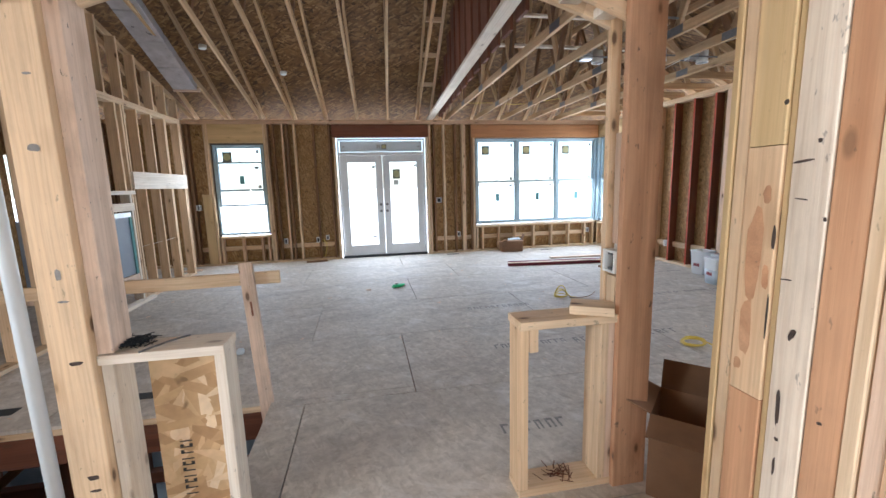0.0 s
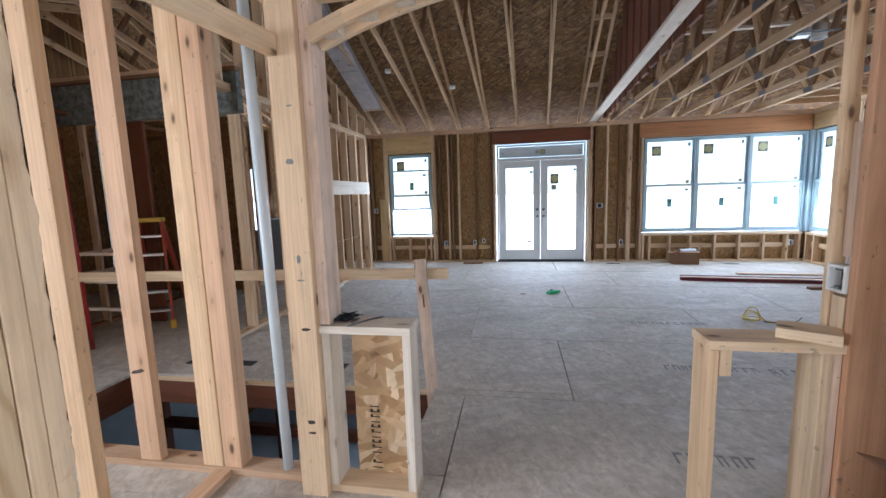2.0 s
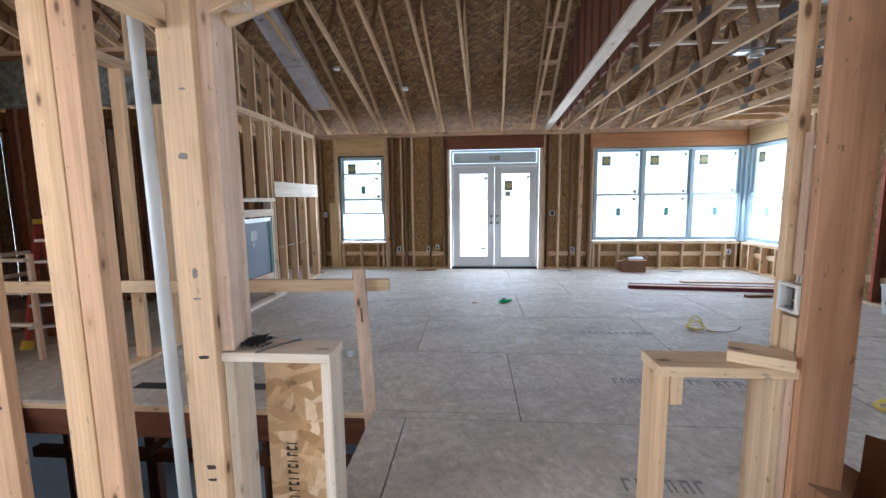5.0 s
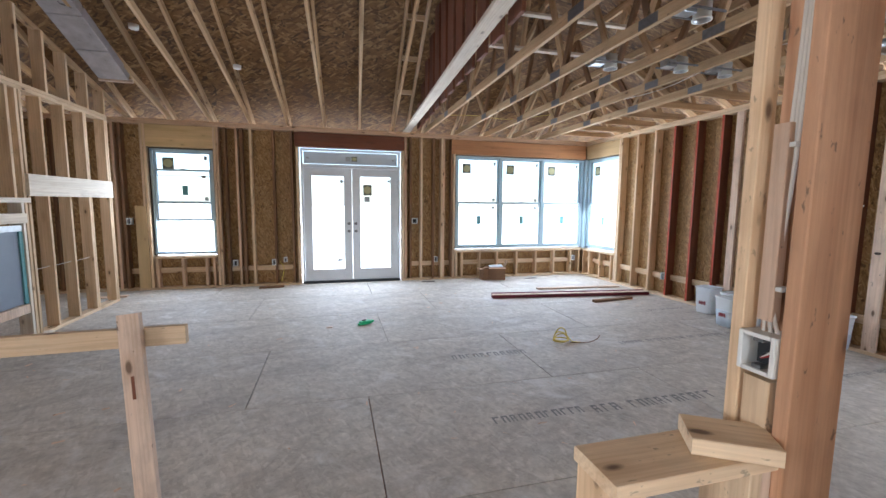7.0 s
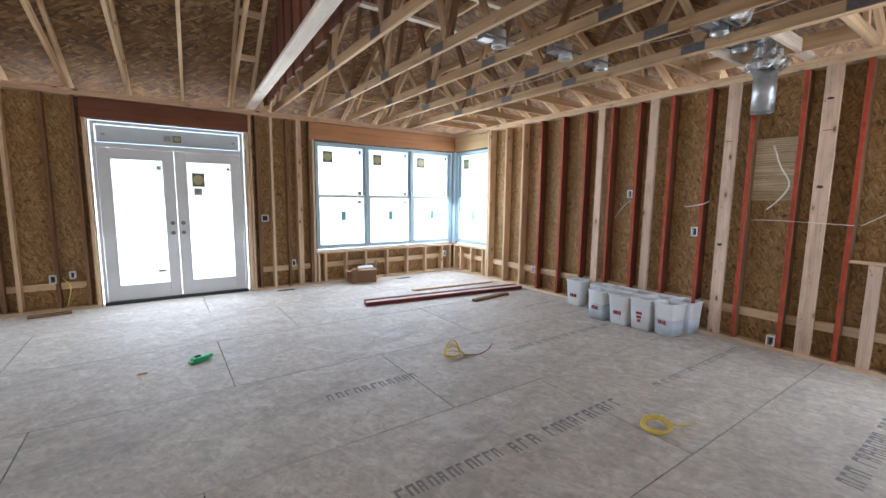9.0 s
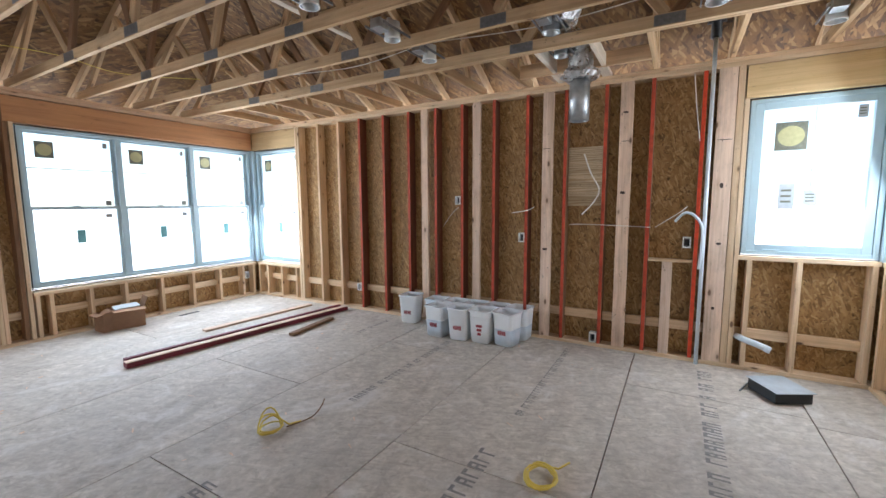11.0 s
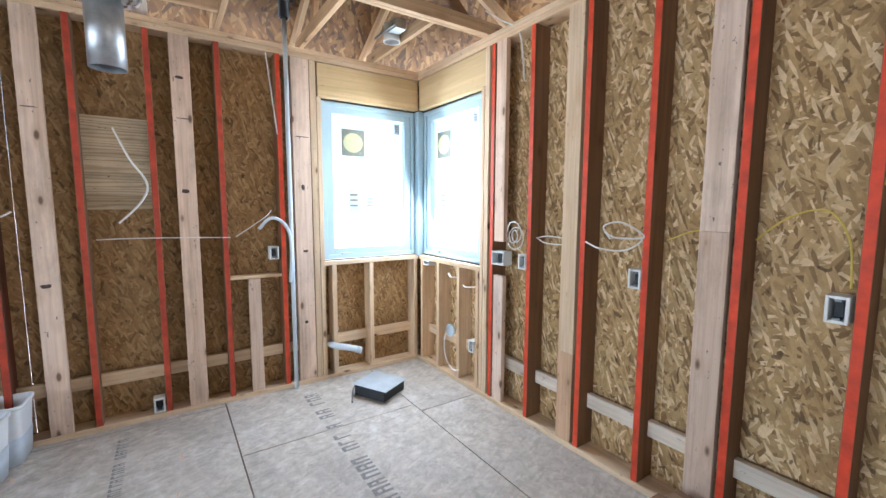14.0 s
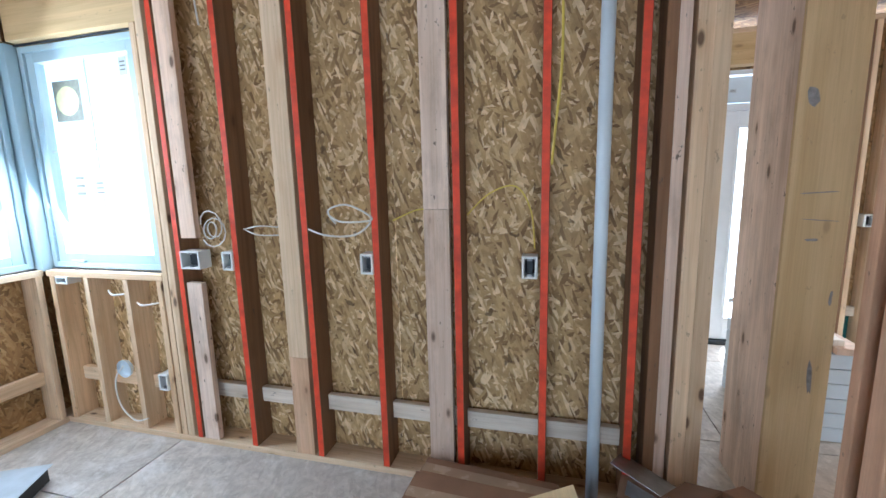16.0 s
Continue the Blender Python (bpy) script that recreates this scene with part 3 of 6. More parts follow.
beam("plywood_patch", we, (XE + 0.10, 2.13, 1.82), (XE + 0.10, 2.49, 1.82), 0.015, 0.62, PLY)
sheath(we, (XE + 0.14, 0, 0), (-1, 0, 0), ((-6.68, -0.93, -0.4, 2.8), (-0.93, 0.15, -0.4, 1.05), (-0.93, 0.15, 2.44, 2.8), (-7.84, -6.68, -0.4, 0.56), (-7.84, -6.68, 2.43, 2.8)))

# south wall of the kitchen
ws = wall("wall_south", "timber stud wall with red-edged studs and strand-board sheathing")
yc = YS - 0.07
for z in (HEAD + 0.02, HEAD + 0.06):
    beam("plate", ws, (1.26, yc, z), (5.09, yc, z), 0.14, 0.038, PINE)
beam("plate", ws, (1.26, yc, 0.019), (5.09, yc, 0.019), 0.14, 0.038, PINE)
# Side faces in shadow are coloured dark here, behind the red edges.
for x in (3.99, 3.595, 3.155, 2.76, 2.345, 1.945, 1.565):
    post("stud", ws, x, yc, 0.04, HEAD, 0.038, 0.138, DULL_OR_SHADED, RED_PAINT, "+y")
post("flat_board", ws, 3.905, YS - 0.021, 0.04, 1.02, 0.105, 0.038, PALE)
post("flat_board", ws, 3.905, YS - 0.021, 1.28, HEAD, 0.105, 0.038, PALE)
post("flat_board", ws, 3.255, YS - 0.021, 0.04, 0.62, 0.115, 0.038, FIR)
post("flat_board", ws, 3.255, YS - 0.021, 0.622, HEAD, 0.115, 0.038, PINE)
post("flat_board", ws, 2.445, YS - 0.021, 0.04, 1.43, 0.125, 0.038, PALE)
post("flat_board", ws, 2.445, YS - 0.021, 1.432, HEAD, 0.125, 0.038, PALE)
for x, mt in ((1.475, DULL_OR_SHADED), (1.43, PALE), (1.36, PINE), (1.30, PINE)):
    post("stud", ws, x, yc, 0.04, HEAD, 0.045 if x > 1.4 else 0.06, 0.138, mt)
post("stud", ws, 4.06, yc, 0.04, HEAD, 0.05, 0.138, PINE)
post("stud", ws, 4.11, yc, 0.04, 2.44, 0.038, 0.138, PINE)
for x in (4.16, 4.42, 4.74, 5.03):
    post("cripple_stud", ws, x, yc, 0.04, 1.02, 0.038, 0.138, PINE)
beam("sill_plate", ws, (4.13, yc, 1.04), (5.07, yc, 1.04), 0.14, 0.038, PINE)
beam("header", ws, (4.05, YS - 0.06, 2.58), (5.07, YS - 0.06, 2.58), 0.115, 0.27, LVL)
xs = [1.565, 1.945, 2.345, 2.76, 3.155, 3.595, 3.99, 4.16, 4.42, 4.74, 5.03]
for a, b in zip(xs, xs[1:]):
    if b - a > 0.2:
        beam("let_in_block", ws, (a + 0.02, YS - 0.10, 0.33), (b - 0.02, YS - 0.10, 0.33), 0.038, 0.09, PINE if b > 4 else WHITE_WOOD)
sheath(ws, (0, YS - 0.14, 0), (0, 1, 0), ((-4.15, -1.26, -0.4, 2.8), (-5.24, -4.15, -0.4, 1.05), (-5.24, -4.15, 2.44, 2.8)), OSB_FLAKY_LIT)

# hall: wall ends, closing walls, front opening
wh = wall("wall_hall_east", "end of a built-up stud wall beside the hall")
for y, w, mt, back in ((-0.14, 0.038, PINE, 0.004), (-0.259, 0.018, LVL, 0.006), (-0.310, 0.082, WHITE_WOOD, 0.0), (-0.388, 0.072, ORANGE_WOOD, 0.003), (-0.440, 0.030, PINE, 0.0), (-0.475, 0.036, PALE, 0.006), (-0.53, 0.07, FIR, 0.0), (-0.60, 0.068, PALE, 0.004), (-0.67, 0.066, FIR, 0.0)):
    post("stud", wh, 0.85 + back, y, 0.0, 2.7, 0.14, w - 0.002, mt)
for z0, z1, mt in ((0.0, 0.928, ORANGE_WOOD), (0.93, 1.538, PINE), (1.54, 2.7, LVL)):
    post("stud", wh, 0.85, -0.205, z0, z1, 0.14, 0.087, mt)
post("facing_board", wh, 0.983, -0.32, 0.0, 2.7, 0.024, 0.40, PALE, None, 0, "broad brown facing board")
post("filler_stud", wh, 0.945, -0.32, 0.0, 2.7, 0.045, 0.38, FIR)
post("facing_board", wh, 0.888, -0.109, 0.0, 2.7, 0.216, 0.02, LVL, None, 0, "pale board with dark stains")
beam("plate", wh, (0.85, -2.28, 2.72), (0.85, -0.1, 2.72), 0.14, 0.038, PINE)
slab("closing_panel", wh, (0.86, -2.28, 0), (0.90, -1.75, 2.7), DRYWALL)
wp = wall("wall_pantry", "plain closing wall beyond the kitchen end wall")
slab("closing_panel", wp, (1.42, -2.28, 0), (1.46, -0.16, 2.7), DRYWALL)

wl = wall("wall_hall_west", "built-up studs at a doorway beside the hall")
rough_edge = random.Random(21)
bm = bmesh.new()
rings = []
for k in range(91):
    z = 0.03 * k
    out = 0.010 * rough_edge.random() ** 2 + 0.004 * math.sin(k * 0.37) + 0.003 * math.sin(k * 0.11)
    rings.append([bm.verts.new(p + (z,)) for p in ((-1.50, -0.344), (-1.36, -0.344), (-1.36 - 0.4 * out, -0.298 - out), (-1.366, -0.294 - 0.5 * out), (-1.50, -0.293))])
for a, b in zip(rings, rings[1:]):
    for k in range(5):
        bm.faces.new((a[k], a[(k + 1) % 5], b[(k + 1) % 5], b[k]))
bm.faces.new(rings[0][::-1])
bm.faces.new(rings[-1])
part("rough_stud", bm, PINE, wl, "stud with a torn, splintered edge")
for y, w, mt in ((-0.370, 0.050, PINE), (-0.456, 0.118, CATHEDRAL), (-0.578, 0.122, CATHEDRAL)):
    post("stud", wl, -1.43, y, 0.0, 2.7, 0.14, w - 0.002, mt)
for y in (-1.95, -2.2):
    post("stud", wl, -1.43, y, 0.0, 2.7, 0.14, 0.038, PINE)
beam("plate", wl, (-1.43, -2.28, 2.72), (-1.43, -0.2, 2.72), 0.14, 0.038, PINE)

# front wall: studs and strand board round the glazed entrance
YF = -2.28
wf = wall("wall_front", "front stud wall with strand board round the glazed entrance")
for x, mt in ((-0.66, PINE), (-0.515, PINE), (-0.475, DULL_OR_SHADED), (0.555, PINE), (0.60, FIR), (-1.05, FIR), (0.80, PINE)):
    post("stud", wf, x, YF - 0.07, 0.04, HEAD, 0.038, 0.138, mt)
for i in range(14):
    post("stud", wf, -1.6 - 0.4064 * i, YF - 0.07, 0.04, HEAD, 0.038, 0.138, FIR)
beam("plate", wf, (-7.2, YF - 0.07, HEAD + 0.02), (1.46, YF - 0.07, HEAD + 0.02), 0.14, 0.038, PINE)
for a, b in ((-7.2, -0.46), (0.54, 1.46)):
    beam("plate", wf, (a, YF - 0.07, 0.019), (b, YF - 0.07, 0.019), 0.14, 0.038, PINE)
for a, b in ((-1.03, -0.68), (-0.64, -0.535), (0.62, 0.78)):
    beam("let_in_block", wf, (a, YF - 0.10, 0.365), (b, YF - 0.10, 0.365), 0.038, 0.085, WHITE_WOOD)
beam("header", wf, (-0.495, YF - 0.06, 2.60), (0.575, YF - 0.06, 2.60), 0.115, 0.25, LVL)
sheath(wf, (0, YF - 0.14, 0), (0, 1, 0), ((0.455, 7.2, 0.335, 2.8), (-0.535, 0.455, 2.46, 2.8), (-1.46, -0.535, -0.3, 2.8)))
sheath(wf, (0, YF - 0.14, 0), (0, 1, 0), ((0.455, 7.2, -0.3, 0.33),), TEAL)
# Wall out of view, added with an opening for the side room's fill lamp.
w_study = wall("wall_study", "unseen added wall of the side room with an opening for fill light")
for y0, y1, z0, z1 in ((YF, -1.9, -0.3, 2.8), (-1.9, -0.6, -0.3, 0.84), (-1.9, -0.6, 2.36, 2.8), (-0.6, -0.1, -0.3, 2.8)):
    slab("wall_panel", w_study, (-4.74, y0, z0), (-4.62, y1, z1), DRYWALL)
ww = wall("wall_west", "far outer wall with a wide window opening")
sheath(ww, (-7.2, 0, 0), (1, 0, 0), ((YF, 4.95, -0.3, 2.8),))
sheath(ww, (-4.72, 0, 0), (1, 0, 0), ((4.95, 5.42, -0.3, 2.8), (5.42, 5.65, -0.3, 0.95), (5.42, 5.65, 2.0, 2.8), (5.65, 6.55, -0.3, 2.8), (6.55, 6.95, -0.3, 0.95), (6.55, 6.95, 2.0, 2.8), (6.95, 7.84, -0.3, 2.8)))
sheath(ww, (0, 4.95, 0), (0, -1, 0), ((-7.2, -4.72, -0.3, 2.8),))
for i in range(7):
    post("stud", ww, -4.66, 5.05 + 0.4064 * i, 0.0, 2.7, 0.09, 0.038, DULL_OR_SHADED)

# framed line between hall and living room: posts, half walls, header
wd = wall("wall_divider", "framed opening between hall and living room")
post("stud", wd, -1.2325, 0.70, 0.0, 2.36, 0.135, 0.13, PINE, None, 0, "pale post with stamped marks")
post("stud", wd, -1.138, 0.74, 0.87, 2.36, 0.052, 0.14, PALE)
post("stud", wd, -1.3205, 0.745, 0.0, 2.6, 0.038, 0.10, FIR)
post("stud", wd, 1.050, 0.615, 0.0, 2.36, 0.170, 0.036, POST_RED, None, 0, "wide red-brown post")
post("stud", wd, 0.995, 0.752, 0.0, 2.36, 0.05, 0.035, PINE)
post("stud", wd, 1.09, 0.71, 0.0, 2.36, 0.088, 0.07, POST_RED)
post("short_stud", wd, 1.01, 0.70, 1.18, 1.68, 0.03, 0.04, PALE)
post("block", wd, 1.0, 0.69, 0.88, 1.03, 0.05, 0.07, PINE)
for y in (0.655, 0.745):
    beam("header", wd, (-1.35, y, 2.52), (1.2, y, 2.52), 0.042, 0.30, PINE)
beam("header_plate", wd, (-1.35, 0.71, 2.352), (1.2, 0.71, 2.352), 0.14, 0.036, PINE)
beam("plate", wd, (-3.6, 0.775, 0.019), (-1.35, 0.775, 0.019), 0.12, 0.038, FIR)
beam("plate", wd, (-1.80, -0.2, 0.019), (-1.80, 0.71, 0.019), 0.089, 0.038, FIR)
for x, w, d, mt in ((-1.872, 0.122, 0.10, PINE), (-1.753, 0.104, 0.094, FIR), (-2.268, 0.13, 0.05, FIR), (-2.745, 0.09, 0.10, FIR), (-3.20, 0.09, 0.10, DULL_OR_SHADED)):
    post("stud", wd, x, 0.725 + d / 2, 0.04, 2.6, w, d, mt)
post("stud", wd, -2.013, 0.226, 0.0, 2.6, 0.092, 0.052, PINE)
beam("block", wd, (-1.385, -0.291, 2.125), (-1.272, 0.632, 2.125), 0.045, 0.09, PINE)
beam("plate", wd, (-3.6, 0.775, 2.62), (-1.3, 0.775, 2.62), 0.12, 0.04, PINE)

for k in range(13):
    a0, a1 = (math.asin((-1.06 + 2.12 * q / 13) / 2.8) for q in (k, k + 1))
    p, q = ((2.8 * math.sin(a) - 0.05, 2.8 * math.cos(a) - 0.466) for a in (a0, a1))
    for y, t in ((0.655, 0.03), (0.765, 0.03)):
        beam("arch_rib", wd, (p[0], y, p[1] + 0.03), (q[0], y, q[1] + 0.03), t, 0.06, PINE)
    m_ = ((p[0] + q[0]) / 2, (p[1] + q[1]) / 2)
    slab("arch_block", wd, (m_[0] - 0.045, 0.672, m_[1] + 0.012), (m_[0] + 0.045, 0.748, m_[1] + 0.05), WHITE_WOOD)


def half_wall(name, x0, x1, y, label, open_frame):
    w = thing(name, pose((x0 + x1) / 2, y, 0), label, "half wall")
    beam("cap", w, (x0, y, 0.845), (x1, y, 0.845), 0.165, 0.038, WHITE_WOOD if not open_frame else PINE)
    beam("sole_plate", w, (x0, y, 0.019), (x1, y, 0.019), 0.14, 0.038, PINE)
    ends = (x0 + 0.022, x1 - 0.022) if not open_frame else (x0 + 0.022, x1 - 0.05)
    for x in ends:
        post("stud", w, x, y, 0.039, 0.825, 0.04, 0.14, WHITE_WOOD if not open_frame else PINE)
    return w


hl = half_wall("half_wall", -1.164, -0.722, 0.745, "low framed half wall of pale studs beside the stair opening", False)
panel("strand_panel", hl, facing((-0.918, 0.806, 0.43), (0, -1, 0)) @ pose(0, 0, 0, 0, 0, 90), 0.78, 0.29, 0.012, OSB_SCRAP, "strand-board infill with a black maker's print")
hr = half_wall("half_wall", 0.50, 0.965, 0.69, "low open timber frame beside the wide post", True)
post("stud", hr, 0.945, 0.69, 0.039, 0.825, 0.035, 0.14, PALE)
slab("cleat", hr, (0.545, 0.615, 0.72), (0.585, 0.65, 0.825), PINE)
bm = bmesh.new()
for i in range(13):
    if i == 2:
        continue
    z0 = 0.06 + 0.028 * i
    for u0, u1, v0, v1 in ((0, 1, 0, 0.28), (0, 0.28, 0.28, 0.8), (0.72, 1, 0.28, 0.8))[: 1 + i % 3]:
        x0, hh = -0.985, 0.05
        vs = [bm.verts.new((x0 + hh * a, 0.7985, z0 + 0.022 * b)) for a, b in ((u0, v0), (u1, v0), (u1, v1), (u0, v1))]
        bm.faces.new(vs)
part("print", bm, BLACK_INK, hl)

# west partition with the raised firebox opening
wt = wall("wall_partition", "open stud partition framed round a raised firebox")
X0 = -3.17
for y, z0 in ((4.28, 1.5), (4.69, 1.5), (5.05, 1.5), (5.18, 0.04), (5.24, 0.04), (5.55, 0.04), (5.95, 0.04), (6.36, 0.04), (6.40, 0.04), (6.87, 0.04), (6.92, 0.04), (3.87, 0.04), (3.46, 0.04), (3.05, 0.04), (2.64, 0.04)):
    post("stud", wt, X0 - 0.06, y, z0, 2.60, 0.12, 0.038, PINE)
for i in range(11):
    y = 6.90 - 0.4064 * i
    zt = 2.80 + 0.27 * (YN - y) if i else 3.0
    post("upper_stud", wt, X0 - 0.06, y, 2.68, zt, 0.12, 0.038, PINE)
for z in (2.62, 2.66):
    beam("plate", wt, (X0 - 0.06, 2.3, z), (X0 - 0.06, 6.94, z), 0.12, 0.038, PINE)
for a, b in ((2.3, 4.0), (5.16, 6.94)):
    beam("plate", wt, (X0 - 0.06, a, 0.019), (X0 - 0.06, b, 0.019), 0.12, 0.038, PINE)
beam("plate", wt, (X0 + 0.0, 3.6, 0.02), (X0 + 0.0, 5.33, 0.02), 0.12, 0.04, WHITE_WOOD)
beam("header", wt, (X0 + 0.01, 5.20, 1.635), (X0 + 0.01, 6.90, 1.635), 0.04, 0.23, WHITE_WOOD)
beam("header", wt, (X0 - 0.04, 3.95, 1.475), (X0 - 0.04, 5.24, 1.475), 0.1, 0.05, WHITE_WOOD)
beam("header", wt, (X0 - 0.04, 3.95, 1.29), (X0 - 0.04, 5.16, 1.29), 0.1, 0.10, WHITE_WOOD)
for y in (3.98, 5.13):
    post("trimmer", wt, X0 - 0.06, y, 0.04, 1.45, 0.12, 0.038, WHITE_WOOD)

# more framing in the rooms to the west
wq = wall("wall_kitchen_back", "bare stud partitions in the dim rooms beyond")
rnd = random.Random(4)
# Darkened lumber mixed in, so the rooms' dimness sits in the colour.
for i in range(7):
    post("stud", wq, -5.3, 1.9 + 0.4064 * i, 0.0, 2.5, 0.09, 0.038, rnd.choice((DULL_OR_SHADED, RUST_OR_SHADED, FIR)))
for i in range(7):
    post("stud", wq, -7.0 + 0.4064 * i, 4.88, 0.0, 2.5, 0.038, 0.09, rnd.choice((DULL_OR_SHADED, RUST_OR_SHADED, PALE)))
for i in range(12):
    post("stud", wq, -7.1, 0.2 + 0.4064 * i, 0.0, 2.5, 0.09, 0.038, rnd.choice((DULL_OR_SHADED, FIR)))
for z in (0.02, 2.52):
    beam("plate", wq, (-5.3, 1.8, z), (-5.3, 4.6, z), 0.09, 0.04, DULL_OR_SHADED)
    beam("plate", wq, (-7.1, 4.88, z), (-4.8, 4.88, z), 0.09, 0.04, DULL_OR_SHADED)
for z in (0.9, 0.66):
    beam("block", wq, (-5.3, 1.8, z), (-5.3, 3.6, z), 0.07, 0.04, PALE)
post("wide_board", wq, -3.75, 2.9, 0.0, 2.35, 0.20, 0.05, PALE)
post("stud", wq, -4.95, 2.4, 0.0, 2.6, 0.04, 0.14, PINE)
post("dark_panel", wq, -4.72, 3.25, 0.0, 2.5, 0.30, 0.04, RUST_OR_SHADED)
post("stud", wq, -3.55, 3.6, 0.0, 2.5, 0.10, 0.05, FIR)

# floor-truss beam stuffed with insulation
bt = thing("ceiling_beam", pose(-4.6, 3.0, 2.4), "timber beam with grey-blue insulation stuffed between its flanges", "beam", kind="structure")
beam("flange", bt, (-7.2, 3.0, 2.88), (-3.1, 3.0, 2.88), 0.09, 0.04, FIR)
beam("flange", bt, (-7.2, 3.0, 2.84), (-3.1, 3.0, 2.84), 0.09, 0.035, DULL_OR_SHADED)
beam("insulation", bt, (-7.2, 3.0, 2.60), (-3.1, 3.0, 2.60), 0.08, 0.42, INSUL)

# basement under the stair opening
wb = wall("wall_basement", "dim basement walls under the stair opening")
slab("basement_floor", wb, (-5.2, -1.0, -2.95), (1.0, 5.3, -2.8), CONCRETE)
slab("wall_panel", wb, (-5.3, -1.0, -2.9), (-5.2, 5.3, -0.27), CONCRETE)
slab("wall_panel", wb, (1.0, -1.0, -2.9), (1.1, 5.3, -0.27), CONCRETE)
slab("wall_panel", wb, (-5.2, -1.1, -2.9), (1.0, -1.0, -0.27), CONCRETE)
# The gap left by these panels is an added opening for the fill lamp.
slab("wall_panel", wb, (-5.2, 5.2, -2.9), (1.0, 5.3, -1.75), CONCRETE)
slab("wall_panel", wb, (-5.2, 5.2, -1.75), (-3.5, 5.3, -0.27), CONCRETE)
slab("wall_panel", wb, (-1.3, 5.2, -1.75), (1.0, 5.3, -0.27), CONCRETE)
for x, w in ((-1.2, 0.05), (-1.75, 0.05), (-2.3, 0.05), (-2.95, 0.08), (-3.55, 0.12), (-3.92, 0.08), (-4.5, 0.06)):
    post("stud", wb, x, 3.0, -2.8, -0.28, w, 0.09, RUST_OR_SHADED)
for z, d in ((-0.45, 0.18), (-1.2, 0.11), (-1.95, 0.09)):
    beam("plate", wb, (-4.9, 3.0, z), (-0.2, 3.0, z), 0.09, d, RUST_OR_SHADED)
beam("brace", wb, (-3.52, 2.92, -1.12), (-2.98, 2.92, -0.66), 0.05, 0.075, DULL_OR_SHADED)
# ---- roof ----
PITCH = 0.55
SKEW = 0.045


def deck(name, plane, rows, label):
    """Roof boards in courses with open joints, under a closed second layer; one mesh."""
    bm = bmesh.new()

    def sheet(corners, lift):
        lo = [bm.verts.new((c[0], c[1], c[2] + lift)) for c in corners]
        hi = [bm.verts.new((c[0], c[1], c[2] + lift + 0.012)) for c in corners]
        bm.faces.new(lo[::-1])
        bm.faces.new(hi)
        n = len(lo)
        for i in range(n):
            bm.faces.new((lo[i], lo[(i + 1) % n], hi[(i + 1) % n], hi[i]))
    for r in rows:
        sheet([plane(*c) for c in r], 0.0)
    lo, hi = rows[0], rows[-1]
    sheet([plane(*c) for c in (lo[0], lo[1], hi[2], hi[3])], 0.022)
    bmesh.ops.recalc_face_normals(bm, faces=bm.faces)
    return tagged(part(name, bm, OSB_ROOF_SHADED, None), label, "ceiling", kind="structure")


YR = 3.85
ZR = 3.08 + PITCH * 3.85
O = 0.6


def courses(run, width):
    """Bands of boards from the eave to the ridge: (lower, upper) distances and the half-open joint."""
    out, d = [], -O
    step = 1.22 / math.sqrt(1 + PITCH ** 2)
    while d < run - 0.01:
        e = min(d + step, run)
        out.append((d, e - 0.006 if e < run else run))
        d = e
    return out


def north_plane(x, d):
    return (x, YN - d, 3.08 + PITCH * d)


def east_plane(y, d):
    return (XE - d, y, 3.08 + PITCH * d)


def south_plane(x, d):
    return (x, YS + d, 3.08 + PITCH * d)


deck("ceiling_north_slope", north_plane, [((-7.9, a), (XE - a, a), (XE - b, b), (-7.9, b)) for a, b in courses(3.85, 0)], "brown strand-board roof deck seen from below, sloping up from the north wall")
deck("ceiling_east_slope", east_plane, [((YN - a, a), (YS + a, a), (YS + b, b), (YN - b, b)) for a, b in courses(3.85, 0)], "brown strand-board hip of the roof seen from below")
deck("ceiling_south_slope", south_plane, [((XE - a, a), (0.6, a), (0.6, b), (XE - b, b)) for a, b in courses(3.85, 0)], "brown strand-board roof deck sloping down to the kitchen wall")
deck("ceiling_south_slope_west", south_plane, [((0.6, 0.9), (-7.9, 0.9), (-7.9, 3.85), (0.6, 3.85))], "brown strand-board roof deck over the living room")
hall_lid = tagged(slab("ceiling_hall", None, (-7.4, -2.9, 2.86), (1.5, 0.92, 2.9), OSB_ROOF_SHADED), "strand-board ceiling over hall and entry", "ceiling", kind="structure")
lid_end = tagged(slab("ceiling_gable_end", None, (-7.4, 0.9, 2.86), (1.0, 0.92, 3.7), OSB_ROOF_SHADED), "strand-board upstand above the hall opening", "ceiling", kind="structure")
west_gable = tagged(slab("ceiling_west_gable", None, (-7.42, 0.9, 2.8), (-7.3, 7.8, 5.2), OSB_ROOF_SHADED), "strand-board gable closing the roof space", "ceiling", kind="structure")


def plates(parent, spots, x, w=0.10, h=0.075):
    for y, z in spots:
        for s in (-1, 1):
            slab("nail_plate", parent, (x + s * 0.0195 - 0.001, y - w, z - h / 2), (x + s * 0.0195 + 0.001, y + w, z + h / 2), STEEL)


